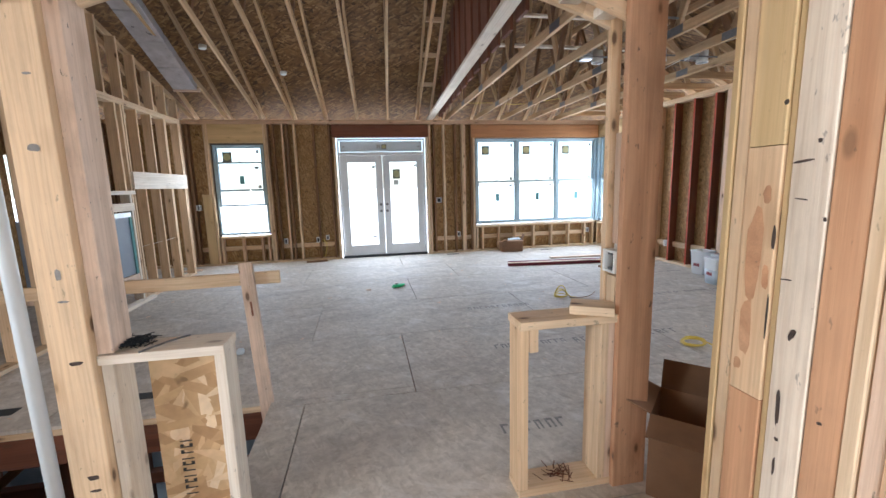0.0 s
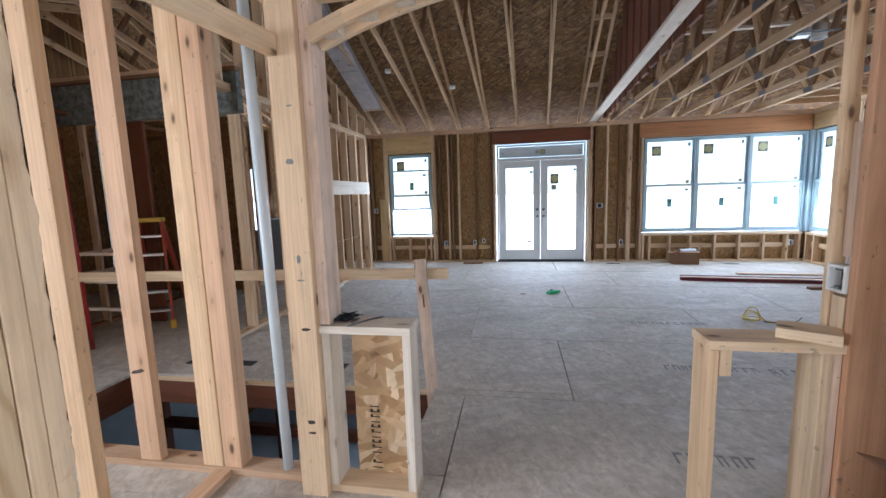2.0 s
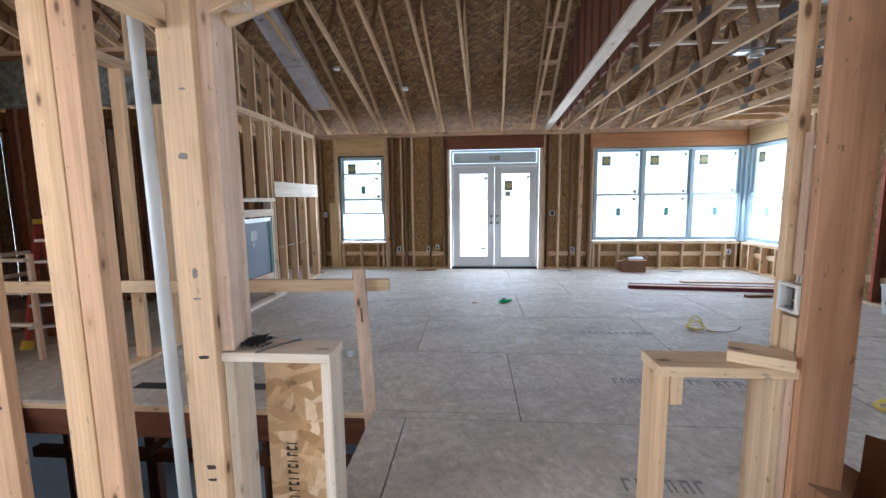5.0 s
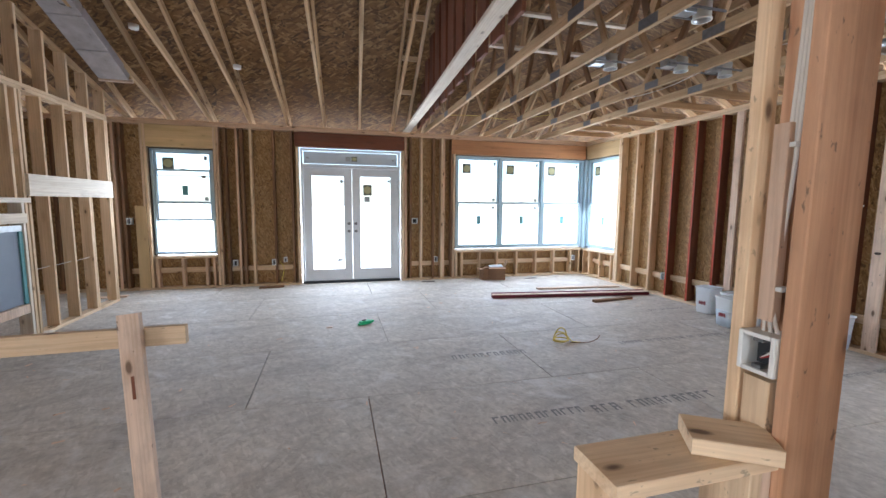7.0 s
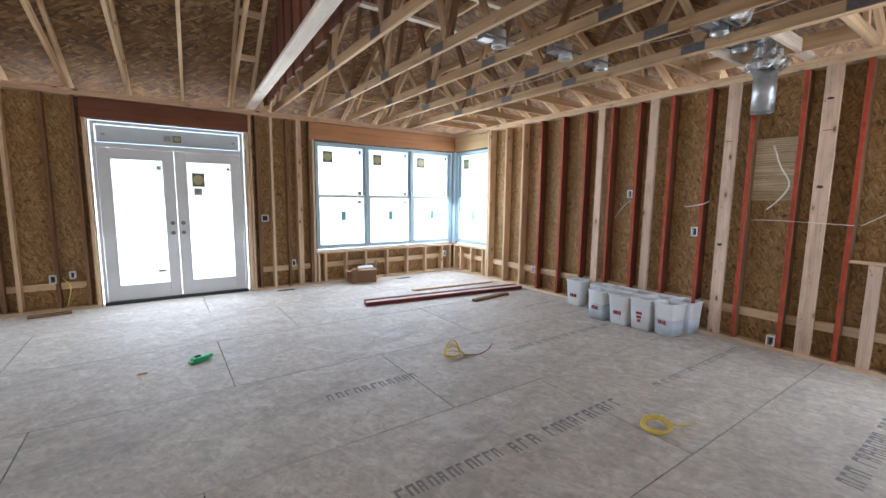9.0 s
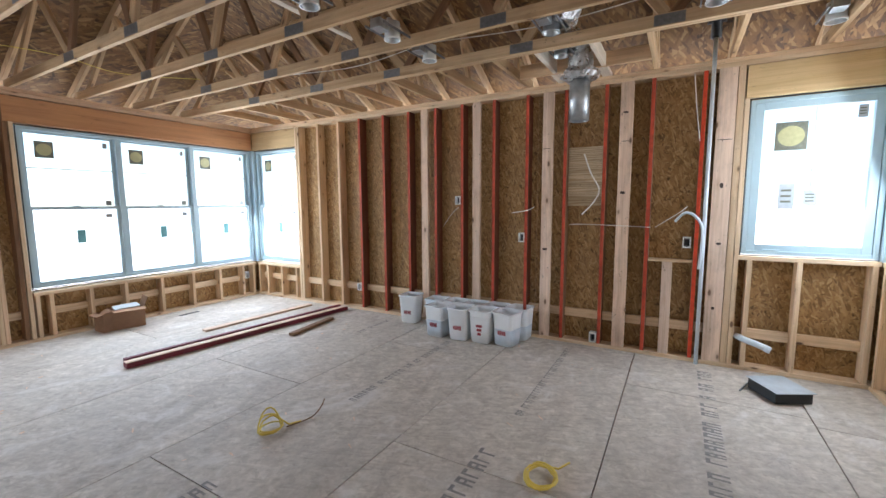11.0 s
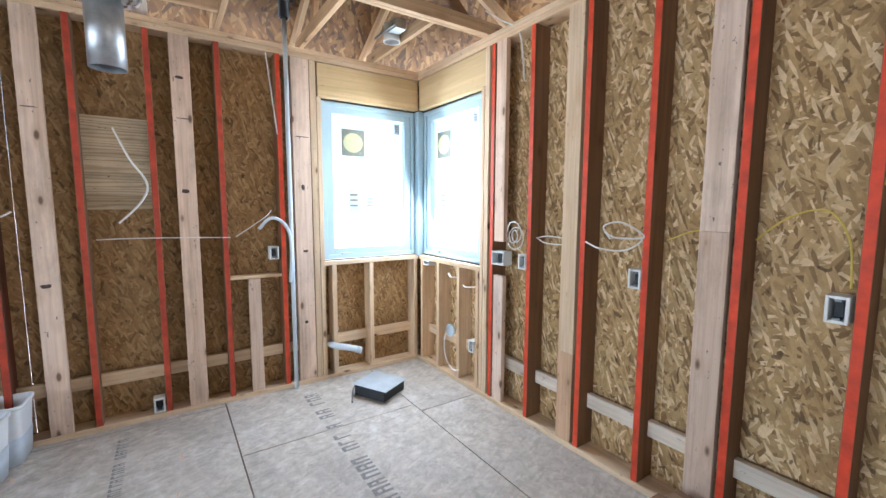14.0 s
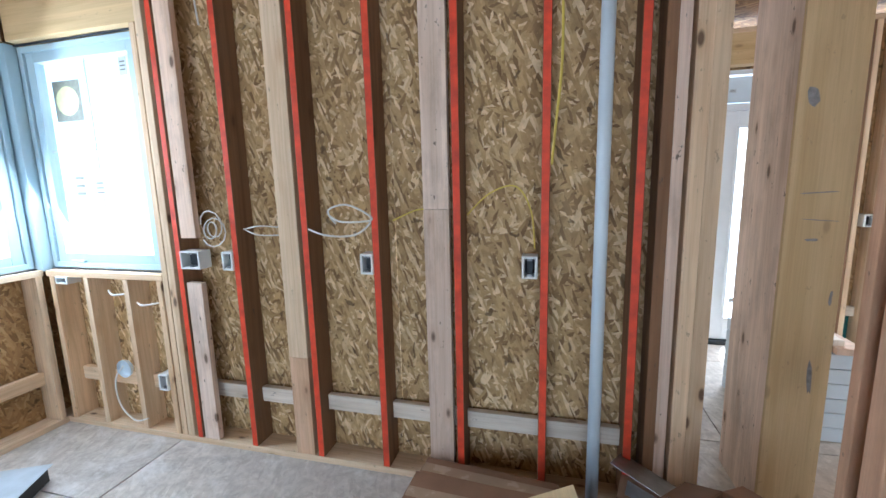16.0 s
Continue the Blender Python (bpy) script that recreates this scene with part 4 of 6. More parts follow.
def scissor_truss(x):
    t = thing("roof_truss", pose(x, YN, TOP), "pale scissor roof truss under the vaulted deck", "roof truss", "vaulted roof trusses", "")
    s = 0.31
    zb = TOP + 0.045

    def at(y, z):
        return (x - SKEW * (YN - y), y, z)
    top = 3.03 + PITCH * 3.85
    beam("top_chord", t, at(YN + 0.5, 3.03 - 0.5 * PITCH), at(YR, top), 0.038, 0.089, TRUSS)
    beam("top_chord", t, at(0.95, 3.03 + PITCH * 0.95), at(YR, top), 0.038, 0.089, TRUSS)
    beam("bottom_chord", t, at(YN + 0.12, zb - 0.03), at(YR, zb + s * 3.85), 0.038, 0.089, TRUSS)
    beam("bottom_chord", t, at(0.95, zb + s * 0.95), at(YR, zb + s * 3.85), 0.038, 0.089, TRUSS)
    beam("king_post", t, at(YR, zb + s * 3.85), at(YR, top), 0.038, 0.089, TRUSS)
    for ya, yb in ((5.0, 5.35), (4.3, 4.75)):
        beam("web", t, at(ya, zb + s * (YN - ya)), at(yb, 3.02 + PITCH * (YN - yb)), 0.036, 0.07, DULL_OR_SHADED)
    return t


for k in range(8):
    scissor_truss(-3.26 + 0.61 * k)
for k in range(6):
    scissor_truss(-6.92 + 0.61 * k)


def flat_truss(x, ply=1):
    t = thing("roof_truss", pose(x, YN, TOP), "pale flat-bottomed roof truss with grey nail plates", "roof truss", "flat-bottomed roof trusses", "")
    zt = min(ZR, 3.08 + PITCH * (XE - x)) - 0.05
    run = (zt - 3.03) / PITCH
    w = 0.038
    y0, y1 = YS - 0.12, YN + 0.12
    for p in range(ply):
        beam("bottom_chord", t, (x + 0.04 * p, y0, TOP + 0.045), (x + 0.04 * p, y1, TOP + 0.045), w, 0.089, TRUSS)
    beam("top_chord", t, (x, YN + 0.5, 3.03 - 0.5 * PITCH), (x, YN - run, zt), w, 0.089, TRUSS)
    beam("top_chord", t, (x, YS - 0.5, 3.03 - 0.5 * PITCH), (x, YS + run, zt), w, 0.089, TRUSS)
    if YN - run - YS - run > 0.1:
        beam("top_chord", t, (x, YS + run, zt), (x, YN - run, zt), w, 0.089, TRUSS)
    lower = [0.2, 1.55, 2.65, 3.85, 5.05, 6.15, 7.5]
    upper = [0.95, 2.1, 3.2, 4.5, 5.6, 6.75]
    for i, yu in enumerate(upper):
        zu = min(zt, 3.01 + PITCH * min(YN - yu, yu - YS))
        for yl in (lower[i], lower[i + 1]):
            if zu > TOP + 0.25:
                beam("web", t, (x, yl, TOP + 0.05), (x, yu, zu), 0.036, 0.075, TRUSS if (i % 2) else DULL_OR_SHADED)
    plates(t, [(y, TOP + 0.045) for y in (1.55, 2.65, 5.05, 6.15)] + [(4.0, TOP + 0.045)], x)
    return t


for i in range(4):
    flat_truss(1.62 + 0.61 * i)
flat_truss(4.06, 2)
for i, y in enumerate((0.45, 1.08, 1.68, 2.93, 3.49, 4.10, 4.71, 5.32, 5.92, 6.52, 7.10)):
    j = thing("jack_truss", pose(XE, y, TOP), "short jack rafter pair from the girder truss to the wall", "roof truss", "jack trusses")
    beam("bottom_chord", j, (4.11, y, TOP + 0.045), (XE + 0.12, y, TOP + 0.045), 0.038, 0.089, TRUSS)
    beam("top_chord", j, (XE + 0.5, y, 3.03 - 0.5 * PITCH), (4.1, y, 3.03 + PITCH * 0.99), 0.038, 0.089, TRUSS)
    if 1 < y < 7:
        beam("web", j, (4.75, y, TOP + 0.08), (4.6, y, 3.24), 0.036, 0.07, TRUSS)
hb = thing("vent_header", pose(4.8, 2.3, TOP), "boxed timber headers round the kitchen vent", "header", kind="structure")
beam("header", hb, (4.78, 1.70, TOP + 0.07), (4.78, 2.91, TOP + 0.07), 0.038, 0.13, PINE)
for y in (2.10, 2.55):
    beam("short_joist", hb, (4.11, y, TOP + 0.06), (4.76, y, TOP + 0.06), 0.038, 0.11, WHITE_WOOD)
    beam("outrigger", hb, (4.80, y + 0.03, TOP + 0.045), (XE + 0.12, y + 0.03, TOP + 0.045), 0.09, 0.038, WHITE_WOOD)

# drop between vault and flat ceiling
gw = thing("gable_framing", pose(1.3, YN, TOP), "red-brown boards and ladder blocking between vault and flat ceiling", "framing", kind="structure")
beam("edge_board", gw, (1.27 - SKEW * 6.9, 0.8, TOP + 0.02), (1.27, YN + 0.1, TOP + 0.02), 0.13, 0.036, WHITE_WOOD, "whitish edge board")
for i in range(17):
    y = 7.25 - 0.4064 * i
    zt = 2.99 + PITCH * min(YN - y, y - YS)
    if zt > TOP + 0.2:
        post("upright_board", gw, 1.43 - SKEW * (YN - y), y, TOP + 0.0, zt, 0.03, 0.24, RUST_OR_SHADED)
beam("rafter", gw, (1.30, YN + 0.12, TOP + 0.14), (1.30 - SKEW * 3.85, YR, TOP + 0.16 + PITCH * 3.85), 0.038, 0.089, PINE)
for i in range(6):
    y = 7.05 - 0.62 * i
    z = TOP + 0.19 + PITCH * (YN - y)
    x = -SKEW * (YN - y)
    beam("ladder_block", gw, (1.03 + x, y, z), (1.28 + x, y, z), 0.038, 0.07, PINE)
for z in (3.25, 3.6):
    beam("lateral_brace", gw, (1.64, 5.1 - z * 0.2, z), (4.0 if z < 3.4 else 3.4, 5.1 - z * 0.2, z), 0.07, 0.03, WHITE_WOOD)

# stacked boards in the hall
ls = thing("lumber_stack", pose(0.52, -1.25, 0), "low stack of boards on white foam sheets beside the hall wall", "stack")
for k in range(6):
    slab("foam_sheet", ls, (0.20 + 0.01 * (k % 2), -1.45, 0.003 + 0.09 * k), (0.66, -0.82, 0.09 + 0.09 * k), PVC, 0.006)
for k in range(3):
    slab("board", ls, (0.21 + 0.15 * k, -1.42 + 0.04 * k, 0.545), (0.355 + 0.15 * k, -0.80 - 0.03 * k, 0.583), PALE, 0.003)
slab("board", ls, (0.30, -1.3, 0.584), (0.52, -0.84, 0.62), WHITE_WOOD, 0.003)

# ---- windows and doors ----
def local_box(name, parent, f, x0, x1, y0, y1, z0, z1, material, bevel=0.0, label=""):
    return hang(name, box_mesh(x1 - x0, y1 - y0, z1 - z0, material, bevel), parent, f @ pose((x0 + x1) / 2, (y0 + y1) / 2, (z0 + z1) / 2), label)


def sticker(parent, f, x, y, w, h, z, kind):
    """Factory sticker on the glass."""
    base = {"energy": STICK_DARK, "teal": STICK_TEAL, "paper": PAPER_SHADED}[kind]
    st = local_box("sticker", parent, f, x - w / 2, x + w / 2, y - h / 2, y + h / 2, z, z + 0.002, base)
    if kind == "energy":
        bm = bmesh.new()
        bmesh.ops.create_circle(bm, cap_ends=True, segments=20, radius=0.5, matrix=Matrix.Diagonal((w * 0.84, h * 0.72, 1, 1)))
        part("emblem", bm, STICK_YELLOW, st, "", f @ pose(x, y, z + 0.003))
    elif kind == "paper":
        for k in range(3):
            local_box("text_bar", st, f, x - w * 0.35, x + w * 0.3, y + h * (0.2 - 0.22 * k), y + h * (0.28 - 0.22 * k), z + 0.002, z + 0.003, STICK_DARK)


def frame_of(parent, f, x0, x1, y0, y1, z0, z1, t, material, name):
    """Four mitred members round an opening."""
    local_box(name, parent, f, x0, x0 + t, y0, y1, z0, z1, material, 0.003)
    local_box(name, parent, f, x1 - t, x1, y0, y1, z0, z1, material, 0.003)
    local_box(name, parent, f, x0 + t, x1 - t, y0, y0 + t, z0, z1, material, 0.003)
    local_box(name, parent, f, x0 + t, x1 - t, y1 - t, y1, z0, z1, material, 0.003)


def pane(parent, f, x0, x1, y0, y1, z):
    bm = bmesh.new()
    bm.faces.new([bm.verts.new(v) for v in ((x0, y0, z), (x1, y0, z), (x1, y1, z), (x0, y1, z))])
    g = part("pane", bm, GLASS, parent, "", f)
    g.visible_shadow = False
    return g


def window(name, origin, inward, width, height, units, style, label, lift=0.0, corner=None):
    f = facing(origin, inward)
    w = thing(name, f, label, "window", kind="structure")
    frame_of(w, f, 0, width, 0, height, -0.13, -0.035, 0.035, VINYL, "window_frame")
    for k, (x0, x1, y0, y1) in enumerate(((-0.012, -0.004, -0.012, height + 0.012), (width + 0.004, width + 0.012, -0.012, height + 0.012), (-0.004, width + 0.004, -0.012, -0.004), (-0.004, width + 0.004, height + 0.004, height + 0.012))):
        if k != corner:
            local_box("gasket", w, f, x0, x1, y0, y1, -0.034, -0.022, GASKET)
    u = (width - 0.02) / units
    for i in range(units):
        a, b = 0.01 + u * i, 0.01 + u * (i + 1)
        if i:
            local_box("mullion", w, f, a - 0.025, a + 0.025, 0.035, height - 0.035, -0.125, -0.04, VINYL, 0.003)
        a, b = a + 0.028, b - 0.028
        mid = height * (0.5 if style != "fixed" else 1.0)
        if style == "hung":
            frame_of(w, f, a, b, 0.03 + lift, mid + 0.018 + lift, -0.085, -0.05, 0.034, VINYL, "sash")
            frame_of(w, f, a, b, mid - 0.018, height - 0.03, -0.12, -0.088, 0.034, VINYL, "sash")
            pane(w, f, a + 0.03, b - 0.03, 0.06 + lift, mid - 0.01 + lift, -0.07)
            pane(w, f, a + 0.03, b - 0.03, mid + 0.015, height - 0.06, -0.105)
            local_box("muntin", w, f, a + 0.034, b - 0.034, mid + (height - mid) * 0.50, mid + (height - mid) * 0.50 + 0.012, -0.106, -0.098, PAPER_SHADED)
            local_box("sash_lock", w, f, (a + b) / 2 - 0.03, (a + b) / 2 + 0.03, mid + 0.018 + lift, mid + 0.032 + lift, -0.075, -0.05, VINYL, 0.003)
            zs = -0.0985
            sticker(w, f, a + 0.20, mid + (height - mid) * 0.74, 0.17, 0.19, zs, "energy")
            sticker(w, f, b - 0.09, height - 0.13, 0.05, 0.07, zs, "paper")
            sticker(w, f, b - 0.10, mid + 0.06, 0.06, 0.06, zs, "paper")
            sticker(w, f, a + (b - a) * 0.52, mid * 0.62 + lift, 0.085, 0.16, -0.0635, "teal")
            sticker(w, f, b - 0.12, mid - 0.10 + lift, 0.07, 0.05, -0.0635, "paper")
        else:
            frame_of(w, f, a, b, 0.03, height - 0.03, -0.105, -0.05, 0.062, VINYL, "sash")
            pane(w, f, a + 0.04, b - 0.04, 0.07, height - 0.07, -0.08)
            zs = -0.0735
            local_box("muntin", w, f, a + 0.05, b - 0.05, height * 0.54, height * 0.54 + 0.008, zs - 0.006, zs, PAPER_SHADED)
            local_box("muntin", w, f, (a + b) / 2 - 0.004, (a + b) / 2 + 0.004, 0.08, height - 0.08, zs - 0.006, zs, PAPER_SHADED)
            sticker(w, f, a + 0.26, height * 0.76, 0.22, 0.24, zs, "energy")
            sticker(w, f, b - 0.13, height * 0.88, 0.06, 0.10, zs, "paper")
            sticker(w, f, a + 0.26, height * 0.38, 0.11, 0.22, zs, "paper")
            sticker(w, f, a + 0.42, height * 0.37, 0.09, 0.13, zs, "paper")
            local_box("crank", w, f, a + 0.12, a + 0.24, 0.034, 0.05, -0.05, -0.03, VINYL, 0.004)
    return w


window("window_1", (-2.97, YN + 0.03, 0.594), (0, -1, 0), 0.93, 1.745, 1, "hung", "tall white double-hung window, lower sash raised, stickers on glass", 0.53)
window("window_2", (2.25, YN + 0.03, 0.60), (0, -1, 0), 2.83, 1.82, 3, "hung", "row of three pale-blue double-hung windows with factory stickers", 0.0, 1)
window("window_3", (XE + 0.03, YN, 0.60), (-1, 0, 0), 1.02, 1.82, 1, "hung", "narrow pale-blue corner window with stickers", 0.0, 0)
window("window_4", (XE + 0.03, 0.915, 1.07), (-1, 0, 0), 0.91, 1.36, 1, "fixed", "pale-blue corner window with thin grid and stickers", 0.0, 1)
window("window_5", (XE + 0.0, YS - 0.03, 1.07), (0, 1, 0), 0.93, 1.36, 1, "fixed", "pale-blue window turning the kitchen corner, stickers on glass", 0.0, 0)
for x, y, z0, z1, w in ((XE + 0.085, YN + 0.085, 0.57, 2.43, 0.16), (XE + 0.085, YS - 0.085, 1.05, 2.44, 0.16)):
    tagged(post("trim", None, x, y, z0, z1, w, w, VINYL), "pale-blue corner mullion between two windows", "trim", kind="structure")


def double_door(name, origin, inward, width, height, label):
    f = facing(origin, inward)
    d = thing(name, f, label, "door", kind="structure")
    frame_of(d, f, 0, width, 0, height, -0.13, -0.02, 0.035, DOOR_WHITE, "door_frame")
    local_box("sill", d, f, 0.0, width, 0, 0.04, -0.14, 0.0, GASKET, 0.004)
    tz = height - 0.33
    local_box("transom_bar", d, f, 0.035, width - 0.035, tz, tz + 0.06, -0.12, -0.03, DOOR_WHITE, 0.004)
    pane(d, f, 0.04, width - 0.04, tz + 0.06, height - 0.035, -0.08)
    local_box("transom_film", d, f, 0.05, width - 0.05, tz + 0.07, height - 0.045, -0.075, -0.073, PVC)
    for x, k in ((width / 2 - 0.06, "paper"), (width / 2 + 0.05, "energy"), (0.12, "paper"), (width - 0.12, "paper")):
        sticker(d, f, x, tz + 0.17, 0.10 if abs(x - width / 2) < 0.2 else 0.05, 0.09 if abs(x - width / 2) < 0.2 else 0.03, -0.072, k)
    half = width / 2
    for s in (0, 1):
        a, b = (0.04, half - 0.004) if s == 0 else (half + 0.004, width - 0.04)
        leaf = hang("door_leaf", box_mesh(0.02, 0.02, 0.02, DOOR_WHITE), d, f @ pose((a + b) / 2, tz - 0.05, -0.06), "white primed glazed door leaf")
        for x0, x1, y0, y1 in ((a, a + 0.135, 0.045, tz - 0.004), (b - 0.135, b, 0.045, tz - 0.004), (a + 0.135, b - 0.135, 0.045, 0.25), (a + 0.135, b - 0.135, tz - 0.14, tz - 0.004)):
            local_box("rail", leaf, f, x0, x1, y0, y1, -0.085, -0.04, DOOR_WHITE, 0.003)
        frame_of(leaf, f, a + 0.12, b - 0.12, 0.235, tz - 0.125, -0.04, -0.03, 0.022, DOOR_WHITE, "glazing_bead")
        pane(leaf, f, a + 0.13, b - 0.13, 0.24, tz - 0.13, -0.062)
        xh = b - 0.06 if s == 0 else a + 0.06
        for zh in (0.96, 1.10):
            hole = hang("latch_bore", bpy.data.meshes.new("bore"), leaf, f @ pose(xh, zh, -0.039))
            bm = lathe([(0.001, 0.002), (0.024, 0.002), (0.028, 0.0)], 16)
            bm.to_mesh(hole.data)
            bm.free()
            hole.data.materials.append(STEEL)
        if s:
            sticker(leaf, f, a + 0.28, 1.72, 0.16, 0.20, -0.0605, "energy")
            sticker(leaf, f, a + 0.27, 1.55, 0.10, 0.10, -0.0605, "paper")
            sticker(leaf, f, b - 0.17, tz - 0.22, 0.05, 0.05, -0.0605, "paper")
        else:
            sticker(leaf, f, b - 0.22, 0.42, 0.10, 0.04, -0.0605, "paper")
            sticker(leaf, f, b - 0.18, tz - 0.24, 0.06, 0.06, -0.0605, "paper")
    return d


double_door("door_1", (-0.635, YN + 0.03, 0.0), (0, -1, 0), 1.78, 2.44, "white glazed double doors with a filmed transom")
double_door("door_2", (0.535, YF - 0.03, 0.0), (0, 1, 0), 0.99, 2.44, "narrow white glazed front doors with a transom")

# ---- printed sheets ----
for x0, x1, y, h, seed in ((1.0, 1.85, 3.55, 0.10, 1), (2.78, 4.45, 3.56, 0.07, 2), (0.95, 1.62, 2.36, 0.09, 3), (1.72, 2.75, 2.33, 0.11, 4), (3.3, 4.9, 2.34, 0.06, 5), (3.0, 4.9, 1.10, 0.11, 6), (4.25, 4.85, 4.68, 0.07, 7), (0.60, 1.0, 1.12, 0.10, 8)):
    print_row(x0, x1, y, h, seed)


# ---- loose things on the floor ----
def squircle(bm, half, z, corner, n=5):
    pts = []
    for q in range(4):
        sx, sy = ((1, 1), (-1, 1), (-1, -1), (1, -1))[q]
        for k in range(n):
            a = math.pi / 2 * (q + k / (n - 1))
            pts.append(bm.verts.new((sx * (half - corner) + corner * math.cos(a), sy * (half - corner) + corner * math.sin(a), z)))
    return pts


def bridge(bm, r, s):
    n = len(r)
    for i in range(n):
        bm.faces.new((r[i], r[(i + 1) % n], s[(i + 1) % n], s[i])).smooth = True


def pail(x, y, turn, label, fill, upright):
    m = pose(x, y, 0, 0, 0, turn)
    p = thing("pail", m, label, "bucket", "pails along the wall")
    bm = bmesh.new()
    outer = [squircle(bm, h, z, 0.035) for h, z in ((0.098, 0.002), (0.104, 0.02), (0.122, 0.33), (0.124, 0.365))]
    inner = [squircle(bm, h, z, 0.033) for h, z in ((0.120, 0.365), (0.118, 0.33), (0.100, 0.03))]
    for a, b in zip(outer + inner, (outer + inner)[1:]):
        bridge(bm, a, b)
    bm.faces.new(outer[0][::-1])
    bm.faces.new(inner[-1])
    body = part("body", bm, PAIL, p, "", m)
    bm = bmesh.new()
    r = [squircle(bm, h, z, 0.037) for h, z in ((0.122, 0.345), (0.131, 0.348), (0.132, 0.366), (0.121, 0.370), (0.117, 0.364))]
    for a, b in zip(r, r[1:]):
        bridge(bm, a, b)
    part("rim", bm, PAIL, p, "", m)
    if fill:
        bm = bmesh.new()
        a, b = squircle(bm, 0.100, 0.012, 0.033), squircle(bm, 0.100 + 0.018 * fill, 0.012 + 0.32 * fill, 0.033)
        bridge(bm, a, b)
        bm.faces.new(a[::-1])
        bm.faces.new(b)
        part("filling", bm, PAIL_GREY if fill < 0.7 else PAIL, p, "grey material filling the pail", m @ Matrix.Diagonal((1.055, 1.055, 1, 1)))
    lab = m @ pose(-0.1195, 0, 0.15, 0, -3.5, 0)
    if upright:
        for k in range(3):
            hang("label", box_mesh(0.002, 0.07 - 0.015 * k, 0.03, LABEL_RED), body, lab @ pose(0, 0, 0.05 - 0.045 * k), "dark red maker's mark")
    else:
        for k in range(4):
            hang("label", box_mesh(0.002, 0.02, 0.042 if k % 2 else 0.05, LABEL_RED), body, lab @ pose(0, -0.038 + 0.025 * k, 0.0), "dark red maker's mark")
    return p


for x, y, turn, fill, up in ((4.95, 4.42, 8, 0, False), (4.64, 3.82, -4, 0.6, False), (4.66, 3.54, 5, 0, False), (4.69, 3.275, 2, 0.9, True), (4.72, 3.0, -10, 0.55, False), (4.92, 4.0, 3, 0, False), (4.935, 3.73, -3, 0, True), (4.945, 3.47, 4, 0, False), (4.955, 3.21, 0, 0, False), (4.985, 2.945, -3, 0.5, True)):
    pail(x, y, turn, "half-full translucent white square pail with red mark" if fill else "empty translucent white square pail with red mark", fill, up)


def lying_board(name, p0, p1, w, h, top, side, label, category):
    b = thing(name, pose(*p0), label, category)
    z = h / 2
    beam("board", b, (*p0[:2], p0[2] + z), (*p1[:2], p1[2] + z), w, h, side)
    if top:
        beam("face", b, (*p0[:2], p0[2] + h + 0.004), (*p1[:2], p1[2] + h + 0.004), w * 0.94, 0.008, top)
    return b


lying_board("long_board", (2.33, 5.93, 0), (5.0, 5.62, 0), 0.09, 0.05, PALE, CRIMSON, "long pale board with dark red edges lying on the floor", "board")
lying_board("long_board", (2.38, 6.07, 0), (5.02, 5.76, 0), 0.05, 0.045, CRIMSON, CRIMSON, "long dark red board lying beside its twin", "board")
lying_board("long_board", (3.36, 6.40, 0), (4.93, 6.28, 0), 0.09, 0.025, None, PALE, "pale thin board lying on the floor", "board")
lying_board("offcut", (3.76, 5.32, 0), (4.50, 5.41, 0), 0.075, 0.035, None, DULL_OR_SHADED, "short weathered timber offcut on the floor", "board")
lying_board("offcut", (-1.35, 7.5, 0), (-0.95, 7.56, 0), 0.12, 0.02, None, DULL_OR_SHADED, "scrap of board lying by the wall", "board")
lying_board("offcut", (-3.55, 7.2, 0), (-3.2, 7.25, 0), 0.12, 0.02, None, PALE, "pale scrap of board lying by the wall", "board")


def carton(name, m, x, y, z, label, flaps=(40, 60, -20, 100), category="box", taped=False):
    """A cardboard box with thin walls; flap angles in degrees from upright outwards."""
    c = thing(name, m, label, category)
    t = 0.005
    for a, b, u, v in ((0, -y / 2, x, t), (0, y / 2, x, t), (-x / 2, 0, t, y - 2 * t), (x / 2, 0, t, y - 2 * t)):
        hang("side", box_mesh(u, v, z, CARD), c, m @ pose(a, b, z / 2))
    hang("bottom", box_mesh(x - 2 * t, y - 2 * t, t, CARD_DARK), c, m @ pose(0, 0, t / 2 + 0.001))
    if flaps:
        w = min(x, y) * 0.5
        for k, (dx, dy, rz, ln) in enumerate(((0, -y / 2, 0, x), (0, y / 2, 180, x), (-x / 2, 0, -90, y), (x / 2, 0, 90, y))):
            hang("flap", box_mesh(ln * 0.98, t, w, CARD_DARK if k % 2 else CARD), c, m @ pose(dx, dy, z, 0, 0, rz) @ pose(0, 0, 0, flaps[k], 0, 0) @ pose(0, 0, w / 2))
    else:
        top = hang("top", box_mesh(x, y, t, CARD), c, m @ pose(0, 0, z + t / 2))
        if taped:
            hang("tape", box_mesh(x * 0.99, 0.06, 0.001, TAPE), top, m @ pose(0, 0, z + t + 0.001))
            for s in (-1, 1):
                hang("tape", box_mesh(0.001, 0.06, 0.07, TAPE), top, m @ pose(s * (x / 2 + 0.001), 0, z - 0.033))
    return c


bx = carton("carton", pose(3.02, 7.50, 0, 0, 0, -12), 0.34, 0.24, 0.25, "small open brown carton with papers by the window wall", (95, 150, 120, 20))
hang("paper", box_mesh(0.26, 0.19, 0.012, PAPER_SHADED), bx, pose(3.02, 7.50, 0.262, 4, -3, -12))
carton("carton", pose(2.80, 7.52, 0, 0, 0, 5), 0.14, 0.20, 0.22, "small brown carton beside a larger one", (60, 120, 100, 80))
